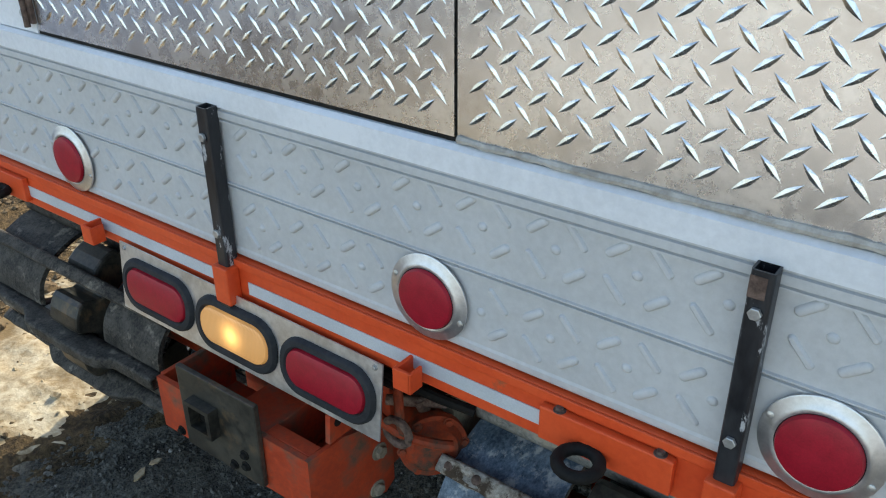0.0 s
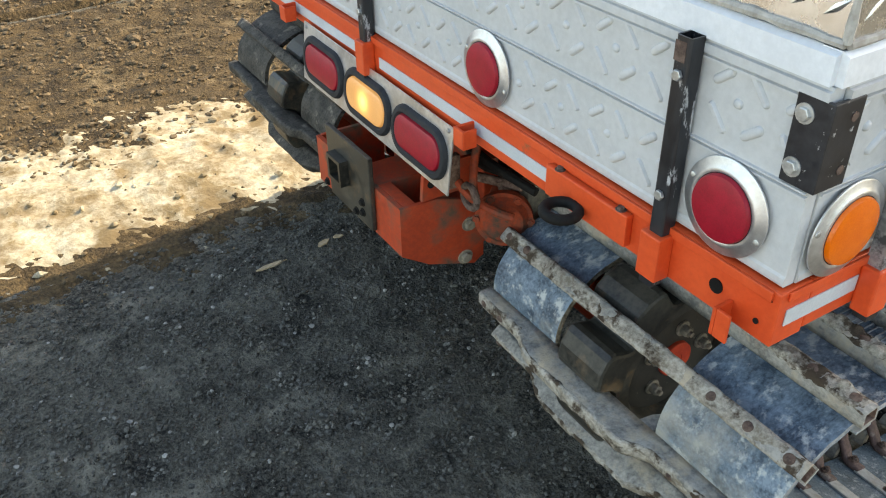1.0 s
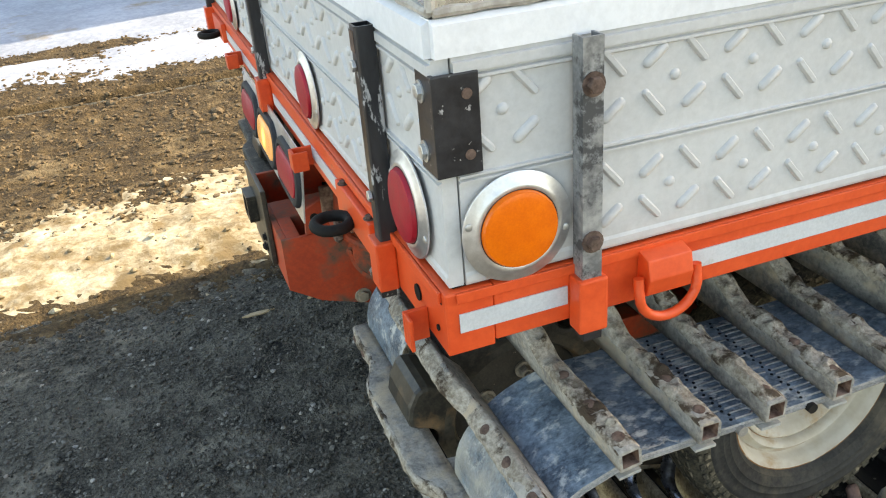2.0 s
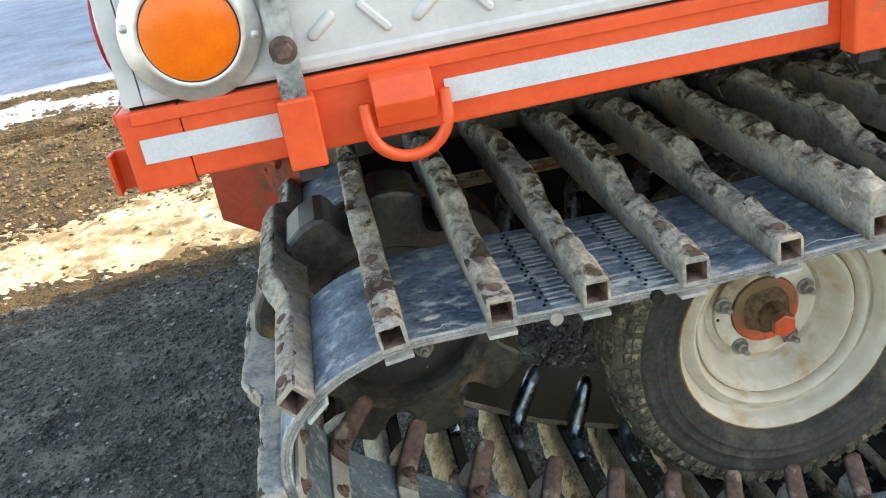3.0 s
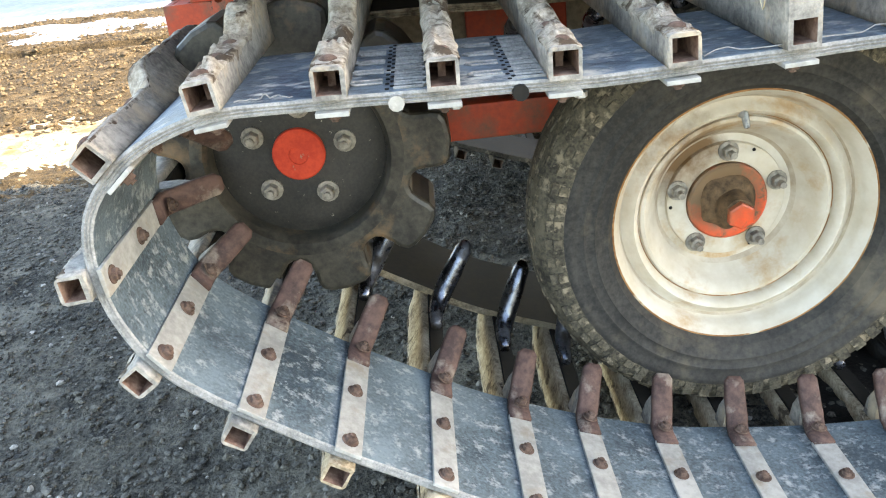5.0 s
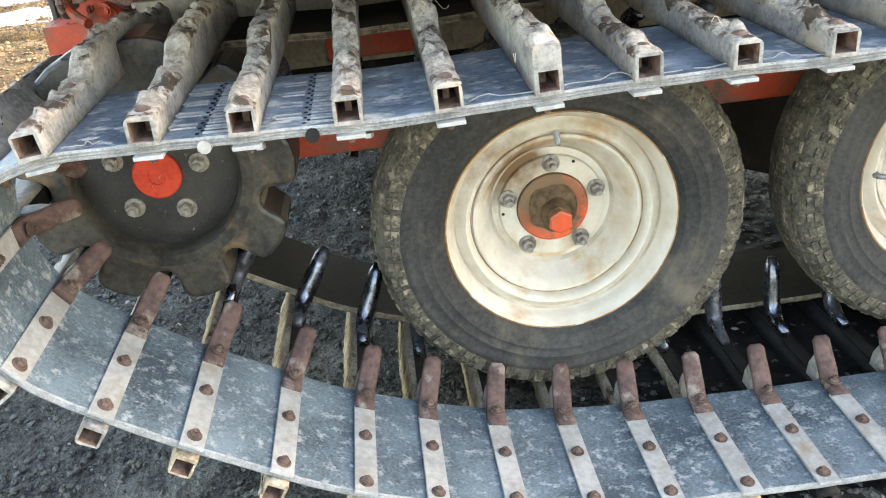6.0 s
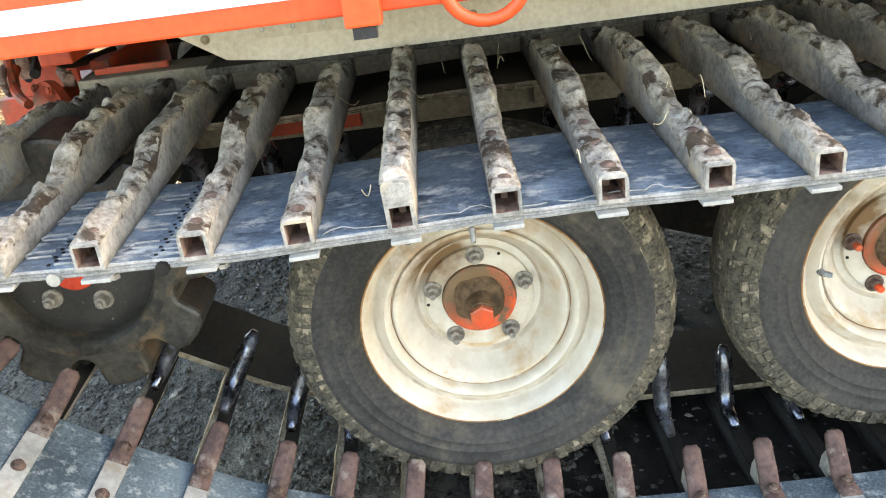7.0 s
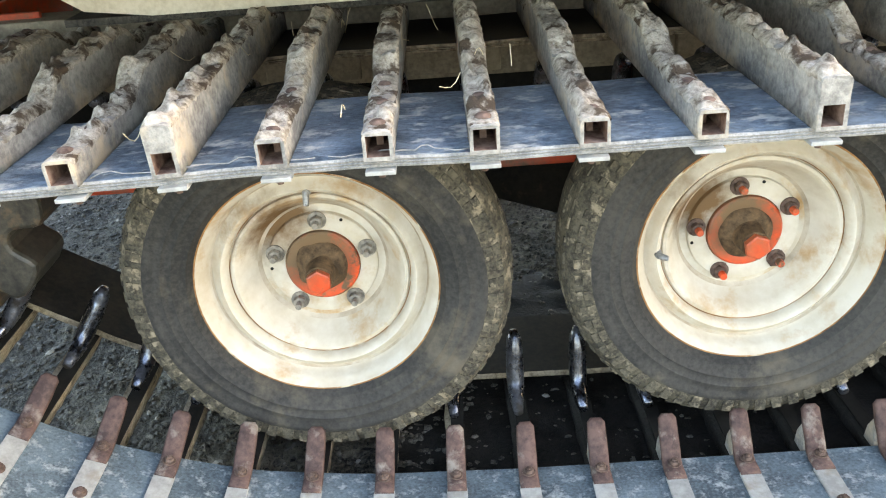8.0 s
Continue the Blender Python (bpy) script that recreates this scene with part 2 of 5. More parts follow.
SUN_PATCH = mat("pale_sun_sliver", (0.38, 0.28, 0.17), (0.55, 0.43, 0.28), coarse=60.0, bump=0.3)
PEBBLE = mat("pale_pebble", (0.2, 0.19, 0.17), (0.36, 0.34, 0.3), (0.6, 0.9), coarse=40.0, bump=0.3, shift=False)
# Near black that stands in for deep shade below the snowcat.
SHADE_BLACK = mat("shade_black", (0.003, 0.0028, 0.0025), (0.022, 0.02, 0.017), (0.5, 0.9), coarse=24.0, fine=120.0, bump=0.8, depth=0.006, shift=False)
SOIL = mat("dirt_clod", (0.05, 0.037, 0.023), (0.19, 0.137, 0.08), (0.9, 1.0), coarse=30.0, bump=0.6)
SNOW = mat("old_dirty_snow", (0.2, 0.145, 0.072), (0.5, 0.45, 0.33), (0.6, 0.85), coarse=3.2, fine=32.0, bump=0.7, depth=0.02, third=(0.18, 0.128, 0.064), third_at=(0.49, 0.62), third_scale=5.0, shift=False)
SNOW_BANK = mat("cream_snow", (0.44, 0.41, 0.36), (0.68, 0.655, 0.61), (0.6, 0.85), coarse=1.2, fine=14.0, bump=0.5, depth=0.02, third=(0.24, 0.18, 0.11), third_at=(0.56, 0.66), third_scale=1.0, shift=False)
# Far snow made dark and blue in its own colour, standing in for shade.
SNOW_FAR = mat("shade_blue_snow", (0.21, 0.235, 0.285), (0.34, 0.375, 0.44), (0.6, 0.85), coarse=1.5, fine=20.0, bump=0.6, depth=0.02, third=(0.22, 0.18, 0.13), third_at=(0.6, 0.7), third_scale=1.2, shift=False)
GROUND = mat("gravelly_dirt", (0.012, 0.0115, 0.0095), (0.19, 0.176, 0.14), (0.6, 1.0), coarse=5.0, fine=100.0, bump=1.0, depth=0.05, third=(0.27, 0.248, 0.195), third_at=(0.54, 0.66), third_scale=4.0, shift=False)
LIT_OCHRE = mat("lit_ochre_dirt", (0.022, 0.0152, 0.0075), (0.122, 0.083, 0.04), (0.8, 1.0), coarse=6.0, fine=60.0, bump=1.0, depth=0.045, third=(0.2, 0.15, 0.085), third_at=(0.56, 0.7), third_scale=3.0, shift=False)
SHADE_WALL = mat("unseen_shade_wall", (0.3, 0.29, 0.27), (0.4, 0.39, 0.36), coarse=2.0)
bulb = bpy.data.materials.new("lit_amber_lens")
bulb.use_nodes = True
bn, bl = bulb.node_tree.nodes, bulb.node_tree.links
bb = bn["Principled BSDF"]
bb.inputs["Base Color"].default_value = (0.66, 0.32, 0.12, 1)
bb.inputs["Roughness"].default_value = 0.2
bb.inputs["Emission Color"].default_value = (1.0, 0.5, 0.15, 1)
b_co, b_len, b_range, b_pow, b_mul = (bn.new("ShaderNode" + k) for k in ("TexCoord", "VectorMath", "MapRange", "Math", "Math"))
b_len.operation, b_pow.operation, b_mul.operation = "LENGTH", "POWER", "MULTIPLY_ADD"
bl.new(b_co.outputs["Object"], b_len.inputs[0])
bl.new(b_len.outputs["Value"], b_range.inputs[0])
b_range.inputs[1].default_value, b_range.inputs[2].default_value = 0.085, 0.014
bl.new(b_range.outputs[0], b_pow.inputs[0])
b_pow.inputs[1].default_value = 7.0
bl.new(b_pow.outputs[0], b_mul.inputs[0])
b_mul.inputs[1].default_value, b_mul.inputs[2].default_value = 0.9, 0.09
bl.new(b_mul.outputs[0], bb.inputs["Emission Strength"])
b_wave, b_bump = bn.new("ShaderNodeTexWave"), bn.new("ShaderNodeBump")
b_wave.inputs["Scale"].default_value = 90.0
b_bump.inputs["Strength"].default_value, b_bump.inputs["Distance"].default_value = 0.5, 0.001
bl.new(b_co.outputs["Object"], b_wave.inputs["Vector"])
bl.new(b_wave.outputs["Fac"], b_bump.inputs["Height"])
bl.new(b_bump.outputs[0], bb.inputs["Normal"])


# ---- mesh helpers ----
def part(name, bm, material, parent=None, label="", m=None, smooth=False):
    """Link a bmesh as one mesh object under a thing or a part."""
    me = bpy.data.meshes.new(name)
    bm.to_mesh(me)
    bm.free()
    for mt in material if isinstance(material, (list, tuple)) else (material,):
        me.materials.append(mt)
    if smooth:
        me.polygons.foreach_set("use_smooth", [True] * len(me.polygons))
        me.set_sharp_from_angle(angle=radians(38))
    return again(name, me, parent, label, m)


def again(name, me, parent=None, label="", m=None):
    """One more object on a mesh."""
    ob = new(name, me)
    ob.parent = parent
    if m is not None:
        ob.matrix_basis = m
    if label:
        tagged(ob, label=label)
    return ob


def empty(name, parent=None, m=None, label="", category="", **more):
    ob = new(name)
    ob.empty_display_size = 0.05
    ob.parent = parent
    if m is not None:
        ob.matrix_basis = m
    return tagged(ob, label=label, category=category, **more)


def add_box(bm, x0, x1, y0, y1, z0, z1, bevel=0.0, mi=0):
    before = set(bm.faces)
    v = [bm.verts.new((x, y, z)) for x in (x0, x1) for y in (y0, y1) for z in (z0, z1)]
    for q in ((0, 1, 3, 2), (4, 6, 7, 5), (0, 4, 5, 1), (2, 3, 7, 6), (0, 2, 6, 4), (1, 5, 7, 3)):
        bm.faces.new([v[i] for i in q])
    if bevel:
        es = list({e for f in bm.faces if f not in before for e in f.edges})
        bmesh.ops.bevel(bm, geom=es, offset=bevel, segments=2, profile=0.6, affect="EDGES")
    if mi:
        for f in bm.faces:
            if f not in before:
                f.material_index = mi


def box(x0, x1, y0, y1, z0, z1, bevel=0.0):
    bm = bmesh.new()
    add_box(bm, x0, x1, y0, y1, z0, z1, bevel)
    return bm


def add_prism(bm, pts, axis, a, c, bevel=0.0):
    """A polygon in the two other axes (in order x, y, z), pushed from a to c along an axis."""
    def at(p, h):
        return {"x": (h, *p), "y": (p[0], h, p[1]), "z": (*p, h)}[axis]
    before = set(bm.faces)
    lo, hi = [bm.verts.new(at(p, a)) for p in pts], [bm.verts.new(at(p, c)) for p in pts]
    bm.faces.new(lo)
    bm.faces.new(hi[::-1])
    for i in range(len(pts)):
        j = (i + 1) % len(pts)
        bm.faces.new((lo[j], lo[i], hi[i], hi[j]))
    fresh = [f for f in bm.faces if f not in before]
    bmesh.ops.recalc_face_normals(bm, faces=fresh)
    if bevel:
        bmesh.ops.bevel(bm, geom=list({e for f in fresh for e in f.edges}), offset=bevel, segments=2, profile=0.6, affect="EDGES")


def add_lathe(bm, rows, axis=(1, 0, 0), at=(0, 0, 0), n=48, mi=None):
    """Rows of (distance along the axis, radius[, material]) turned round it."""
    rot = Vector((0, 0, 1)).rotation_difference(Vector(axis)).to_matrix()
    rings = []
    for row in rows:
        h, r = row[0], row[1]
        if r < 1e-6:
            rings.append([bm.verts.new(Vector(at) + rot @ Vector((0, 0, h)))])
        else:
            rings.append([bm.verts.new(Vector(at) + rot @ Vector((r * math.cos(a), r * math.sin(a), h))) for a in (2 * math.pi * k / n for k in range(n))])
    for i in range(len(rings) - 1):
        a, c = rings[i], rings[i + 1]
        m_i = rows[i + 1][2] if len(rows[i + 1]) > 2 else 0
        for k in range(n):
            j = (k + 1) % n
            if len(a) == 1 and len(c) == 1:
                continue
            if len(a) == 1:
                f = bm.faces.new((a[0], c[k], c[j]))
            elif len(c) == 1:
                f = bm.faces.new((a[k], c[0], a[j]))
            else:
                f = bm.faces.new((a[k], c[k], c[j], a[j]))
            f.material_index = m_i
    return bm


def lathe(rows, axis=(1, 0, 0), at=(0, 0, 0), n=48):
    bm = add_lathe(bmesh.new(), rows, axis, at, n)
    bmesh.ops.recalc_face_normals(bm, faces=bm.faces)
    return bm


def add_pipe(bm, pts, r, n=10, closed=False):
    """A round bar along points."""
    pts = [Vector(p) for p in pts]
    rings = []
    up = Vector((0.13, 0.21, 0.97))
    for i, p in enumerate(pts):
        a = pts[i - 1] if i or closed else p
        c = pts[(i + 1) % len(pts)] if i < len(pts) - 1 or closed else p
        t = (c - a).normalized()
        side = t.cross(up).normalized()
        top = side.cross(t)
        rr = r[i] if isinstance(r, (list, tuple)) else r
        rings.append([bm.verts.new(p + rr * (math.cos(w) * side + math.sin(w) * top)) for w in (2 * math.pi * k / n for k in range(n))])
    for i in range(len(rings) - (0 if closed else 1)):
        a, c = rings[i], rings[(i + 1) % len(rings)]
        for k in range(n):
            bm.faces.new((a[k], a[(k + 1) % n], c[(k + 1) % n], c[k]))
    if not closed:
        bm.faces.new(rings[0][::-1])
        bm.faces.new(rings[-1])
    return bm


def pipe(pts, r, n=10, closed=False):
    bm = add_pipe(bmesh.new(), pts, r, n, closed)
    bmesh.ops.recalc_face_normals(bm, faces=bm.faces)
    return bm


def add_hex(bm, at, axis, r, h, washer=True, stud=0.0):
    """A hexagon bolt head or nut on a washer, standing on a face."""
    if washer:
        add_lathe(bm, [(0, 0), (0, r * 1.45), (h * 0.22, r * 1.45), (h * 0.22, 0)], axis, at, 14)
    add_lathe(bm, [(h * 0.2, 0), (h * 0.2, r), (h * 0.9, r), (h, r * 0.86), (h, 0)], axis, at, 6)
    if stud:
        add_lathe(bm, [(h, 0), (h, r * 0.5), (h + stud, r * 0.5), (h + stud, 0)], axis, at, 8)
    return bm


def hexbolt(at, axis, r, h, washer=True, stud=0.0):
    bm = add_hex(bmesh.new(), at, axis, r, h, washer, stud)
    bmesh.ops.recalc_face_normals(bm, faces=bm.faces)
    return bm


def oval(w, h, n=8):
    """Corner points of a slot w wide and h high, with round ends that are somewhat square."""
    r = h * 0.46
    pts = []
    for cx, cz, a0 in ((w / 2 - r, h / 2 - r, 0), (-w / 2 + r, h / 2 - r, 90), (-w / 2 + r, -h / 2 + r, 180), (w / 2 - r, -h / 2 + r, 270)):
        pts += [(cx + r * math.cos(radians(a0 + 90 * k / n)), cz + r * math.sin(radians(a0 + 90 * k / n))) for k in range(n + 1)]
    return pts


def bumpy(x, y, z=0.0, s=1.0):
    return noise.noise(Vector((x * s, y * s, z * s)))

# ---- ground ----
GZ = 0.0


def ground_z(x, y):
    near = max(0.0, 1.0 - (abs(x + 1.3) + abs(y)) / 14.0)
    h = 0.016 * bumpy(x, y, 0.3, 1.3) + 0.007 * bumpy(x, y, 1.7, 5.0)
    clod = max(0.0, bumpy(x, y, 6.1, 9.0)) * max(0.0, bumpy(x, y, 2.7, 27.0) + 0.15)
    fine = 0.007 * bumpy(x, y, 4.1, 21.0) + 0.005 * bumpy(x, y, 9.0, 41.0) + 0.03 * clod
    return GZ + near * (h + fine) + (1 - near) * 0.06 * bumpy(x, y, 0.0, 0.21)


def spread(lo, hi, step, far):
    """Even steps from lo to hi, then ever wider ones out to far."""
    out = list(np.arange(lo, hi, step))
    s, a, c = step, lo, hi
    while a > -far:
        s *= 1.13
        a -= s
        out.insert(0, a)
    s = step
    while c < far:
        out.append(c)
        s *= 1.13
        c += s
    return out


def sheet(name, xs, ys, height, material, **tags):
    nx, ny = len(xs), len(ys)
    verts = [(x, y, height(x, y)) for x in xs for y in ys]
    faces = [(i * ny + j, (i + 1) * ny + j, (i + 1) * ny + j + 1, i * ny + j + 1) for i in range(nx - 1) for j in range(ny - 1)]
    me = bpy.data.meshes.new(name)
    me.from_pydata(verts, [], faces)
    me.materials.append(material)
    me.polygons.foreach_set("use_smooth", [True] * len(me.polygons))
    return tagged(new(name, me), **tags)


sheet("ground", spread(-3.7, 0.7, 0.024, 400), spread(-2.0, 1.5, 0.024, 400), ground_z, GROUND,
      label="bare gravelly brown dirt ground, partly in shade", category="ground", kind="structure")


# The ochre stops along the shadow's edge, so light and shade differ in colour.
def lit_ochre_dirt(x, y):
    f = (-2.16 - x) * 4.0 + 0.5 * bumpy(x, y, 2.5, 2.0) + 0.5 * bumpy(x, y, 6.5, 9.0)
    rut = 0.012 * math.sin(x * 9.0 + 0.6 * bumpy(x, y, 1.0, 0.6)) * max(0.0, bumpy(x, y, 3.3, 0.8)) if x < -3.0 else 0.0
    line = x + 5.02 + 0.05 * bumpy(0, y, 2.0, 0.7)
    rut += 0.035 * math.exp(-((line + 0.06) / 0.035) ** 2) - 0.03 * math.exp(-(line / 0.03) ** 2)
    if 0.05 < line < 0.4:
        rut += 0.012 * math.sin(y * 46.0 + line * 22.0) * max(0.0, 0.6 + bumpy(x, y, 5.0, 0.9))
    clods = 0.02 * max(0.0, bumpy(x, y, 3.9, 17.0)) * max(0.0, 0.5 + bumpy(x, y, 8.2, 1.6))
    return ground_z(x, y) + 0.012 * min(1.0, max(-1.0, f)) + rut + clods + 0.01 * bumpy(x, y, 7.7, 13.0)


sheet("dirt_yard", list(np.arange(-8.5, -5.5, 0.06)) + list(np.arange(-5.5, -4.5, 0.028)) + list(np.arange(-4.5, -1.8, 0.025)), list(np.arange(-5.5, 3.4, 0.035)), lit_ochre_dirt, LIT_OCHRE,
      label="bare dirt yard with faint ruts, toned ochre where sunlit", category="dirt", kind="stuff")


# A black sheet just over the ground, painted shade between the belts.
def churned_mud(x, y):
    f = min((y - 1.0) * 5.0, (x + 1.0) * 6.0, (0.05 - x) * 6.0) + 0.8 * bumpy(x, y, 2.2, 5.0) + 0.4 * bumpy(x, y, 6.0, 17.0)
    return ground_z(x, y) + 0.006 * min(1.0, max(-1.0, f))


sheet("churned_mud", list(np.arange(-1.2, 0.12, 0.025)), list(np.arange(0.75, 3.2, 0.03)), churned_mud, SHADE_BLACK,
      label="black sheet on the ground standing in for shade under a snowcat", category="mud", kind="stuff")


def snow_strip(x, y):
    mid = -2.72 - 0.06 * y + 0.06 * bumpy(0, y, 3.0, 0.9)
    w = 0.45 + 0.15 * bumpy(0, y, 8.0, 1.1) + 0.15 * min(1.0, max(0.0, y + 0.2))
    f = 1.0 - abs(x - mid) / w
    n = bumpy(x, y, 2.0, 2.3) * 0.5 + bumpy(x, y, 5.0, 7.0) * 0.35 + bumpy(x, y, 6.0, 19.0) * 0.22
    return lit_ochre_dirt(x, y) + 0.013 * min(1.0, max(-1.0, f * 1.2 + n * 1.3 + 0.02)) - 0.003


sheet("snow_strip", list(np.arange(-3.7, -1.75, 0.02)), list(np.arange(-5, 3.4, 0.025)), snow_strip, SNOW,
      label="patchy strip of dirty melting snow on dirt", category="snow", kind="stuff")


def far_snow(x, y):
    edge = -5.5 + 0.35 * bumpy(0, y, 1.0, 0.5)
    f = (edge - x) * 0.9
    n = bumpy(x, y, 3.0, 0.9) * 0.5 + bumpy(x, y, 7.0, 3.1) * 0.4
    band = 0.8 * math.exp(-((x + 6.6) / 0.25) ** 2)
    return ground_z(x, y) + 0.05 * min(1.2, max(-1.0, f + n - band)) + 0.005


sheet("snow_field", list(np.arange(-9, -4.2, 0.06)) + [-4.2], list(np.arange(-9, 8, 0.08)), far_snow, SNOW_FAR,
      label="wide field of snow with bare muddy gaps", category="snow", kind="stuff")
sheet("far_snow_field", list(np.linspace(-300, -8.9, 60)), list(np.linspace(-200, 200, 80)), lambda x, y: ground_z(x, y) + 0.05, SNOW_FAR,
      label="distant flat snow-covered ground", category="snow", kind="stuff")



def back_snow(x, y):
    f = (-2.9 - y) * 0.6
    return ground_z(x, y) + 0.05 * min(1.0, max(-1.0, f + 0.8 * bumpy(x, y, 3.0, 0.6) + 0.4 * bumpy(x, y, 7.0, 2.1) + 0.05)) - 0.005


sheet("snow_bank", list(np.arange(-4, 9, 0.12)), list(np.arange(-14, -1.9, 0.12)), back_snow, SNOW_BANK,
      label="patchy snow lying on dirt", category="snow", kind="stuff")

# an unseen wall beyond the snowcat, added to keep the far snow in shade
wall_bm = box(-22, -7.7, 3.6, 3.9, 0, 11.0)
tagged(part("wall_north", wall_bm, SHADE_WALL), label="unseen grey wall added to shade the far snow", category="wall", kind="structure")


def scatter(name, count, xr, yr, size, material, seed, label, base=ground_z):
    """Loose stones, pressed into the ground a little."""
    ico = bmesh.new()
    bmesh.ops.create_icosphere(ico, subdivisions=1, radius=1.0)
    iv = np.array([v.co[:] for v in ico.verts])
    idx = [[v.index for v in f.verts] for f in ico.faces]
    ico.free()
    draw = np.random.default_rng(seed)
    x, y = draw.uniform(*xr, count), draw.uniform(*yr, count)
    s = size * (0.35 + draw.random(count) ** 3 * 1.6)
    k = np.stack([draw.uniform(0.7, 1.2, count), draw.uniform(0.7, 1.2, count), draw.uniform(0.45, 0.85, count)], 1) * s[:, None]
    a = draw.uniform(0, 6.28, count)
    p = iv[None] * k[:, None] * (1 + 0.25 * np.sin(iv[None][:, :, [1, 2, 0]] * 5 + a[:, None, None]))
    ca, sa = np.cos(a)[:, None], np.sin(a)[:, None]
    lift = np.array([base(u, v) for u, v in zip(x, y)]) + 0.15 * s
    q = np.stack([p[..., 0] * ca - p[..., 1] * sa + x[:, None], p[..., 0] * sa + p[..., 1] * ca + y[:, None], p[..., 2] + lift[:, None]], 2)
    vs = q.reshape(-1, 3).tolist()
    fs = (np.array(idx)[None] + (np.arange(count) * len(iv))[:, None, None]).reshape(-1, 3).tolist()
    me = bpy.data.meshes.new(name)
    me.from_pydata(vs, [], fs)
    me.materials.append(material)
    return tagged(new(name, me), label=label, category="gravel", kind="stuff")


# Gravel kept to the shaded side; its dark tone puts shade into the ground.
scatter("gravel", 75000, (-2.2, 0.6), (-1.7, 1.7), 0.0048, GRAVEL, 3, "loose gravel in a dark shade tone, lying on dirt")
scatter("dirt_clods", 16000, (-6.8, -2.95), (-4.0, 1.3), 0.0105, SOIL, 4, "brown dirt clods and stones in sunlight", lit_ochre_dirt)
scatter("small_clods", 1300, (-3.0, -1.9), (-4.0, 1.3), 0.0065, SOIL, 8, "small brown dirt clods beside melting snow", lit_ochre_dirt)
scatter("pale_pebbles", 1500, (-2.1, 0.6), (-1.7, 1.7), 0.005, PEBBLE, 9, "small pale pebbles in dark dirt")
scatter("snow_lumps", 260, (-3.2, -2.1), (-1.8, 0.9), 0.012, SNOW, 5, "small lumps of dirty snow on dirt", snow_strip)

# ---- the snowcat ----
W = 2.14
MID = -1.135
cat = empty("snowcat", m=pose(MID, 1.9, GZ), category="snowcat",
            label="orange tracked snowcat with grey sideboards, parked on dirt")
ORIGIN = Matrix.Translation((-MID, -1.9, -GZ))
# the deck and all on it is drawn about its rear corner and then brought to its true place and size
DECK_AT, DECK_BY = Vector((-0.010, -0.006, -0.0527)), (1.06, 1.05, 1.05)
DECK = ORIGIN @ Matrix.Translation(DECK_AT) @ Matrix.Diagonal((*DECK_BY, 1.0))


def on_deck(x, y, z):
    return Matrix.Translation((DECK_AT.x + DECK_BY[0] * x, DECK_AT.y + DECK_BY[1] * y, z))


def piece(name, label=""):
    """An empty part of the snowcat in world coordinates."""
    return empty(name, cat, ORIGIN.copy(), label=label)


def cat_part(name, bm, material, label="", smooth=False):
    return part(name, bm, material, cat, label, DECK.copy(), smooth)


# -- deck frame --
deck = cat_part("deck_frame", box(-W - 0.004, 0.006, -0.01, 0.05, 0.958, 1.041, 0.003), ORANGE, "orange painted steel deck frame rail")
part("side_rail", box(-0.05, 0.006, 0.0505, 4.6, 0.964, 1.041, 0.003), ORANGE, deck)
part("side_rail", box(-W - 0.004, -W + 0.05, 0.0505, 4.6, 0.964, 1.041, 0.003), ORANGE, deck)
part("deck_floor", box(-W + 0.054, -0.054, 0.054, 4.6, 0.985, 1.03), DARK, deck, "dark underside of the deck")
part("seam", box(-W + 0.01, -0.004, 0.004, 4.55, 1.0415, 1.044), DARK, deck)
for x0, x1 in ((-1.016, -0.44), (-1.89, -1.07)):
    part("reflective_tape", box(x0, x1, -0.0123, -0.0105, 0.979, 1.003), TAPE, deck, "white reflective tape")
for y0, y1 in ((0.006, 0.145), (0.317, 0.742), (0.95, 1.38)):
    part("reflective_tape", box(0.0065, 0.008, y0, y1, 0.9875, 1.0125), TAPE, deck, "white reflective tape")
part("top_angle", box(-W + 0.002, -0.004, -0.0145, -0.0105, 1.0265, 1.0405, 0.0012), ORANGE, deck)
part("angle_seam", box(-W + 0.002, -0.004, -0.0112, -0.0104, 1.0245, 1.0262), DARK, deck)
part("top_angle", box(0.0065, 0.0095, 0.004, 4.55, 1.0275, 1.0405, 0.001), ORANGE, deck)
part("bolted_plate", box(-0.437, -0.25, -0.024, -0.0105, 0.968, 1.022, 0.003), ORANGE, deck)
part("bolted_plate", box(-W + 0.25, -W + 0.437, -0.024, -0.0105, 0.968, 1.022, 0.003), ORANGE, deck)
for x in (-0.41, -0.27):
    part("slot_bolt", hexbolt((x, -0.017, 1.022), (0, 0, 1), 0.006, 0.006), RUST, deck)
part("corner_fin", box(-0.064, -0.058, -0.042, -0.0105, 0.948, 0.992, 0.0015), ORANGE, deck)
part("corner_fin", box(-0.0575, -0.036, -0.042, -0.037, 0.948, 0.992, 0.0015), ORANGE, deck)
part("frame_hole", lathe([(0, 0), (0, 0.011), (0.002, 0.011), (0.002, 0)], (0, -1, 0), (-0.0887, -0.0105, 0.997), 16), DARK, deck)
part("frame_hole", lathe([(0, 0), (0, 0.004), (0.002, 0.004), (0.002, 0)], (0, -1, 0), (-0.02, -0.0105, 0.985), 12), DARK, deck)


SIDE_Y = (0.166, 0.776, 1.386, 1.996, 2.606)


def pocket(bm):
    """A stake pocket: a short box with a thick wall, welded to the rail."""
    add_box(bm, -0.019, 0.019, -0.028, -0.0005, -0.072, 0.0, 0.003)
    return bm


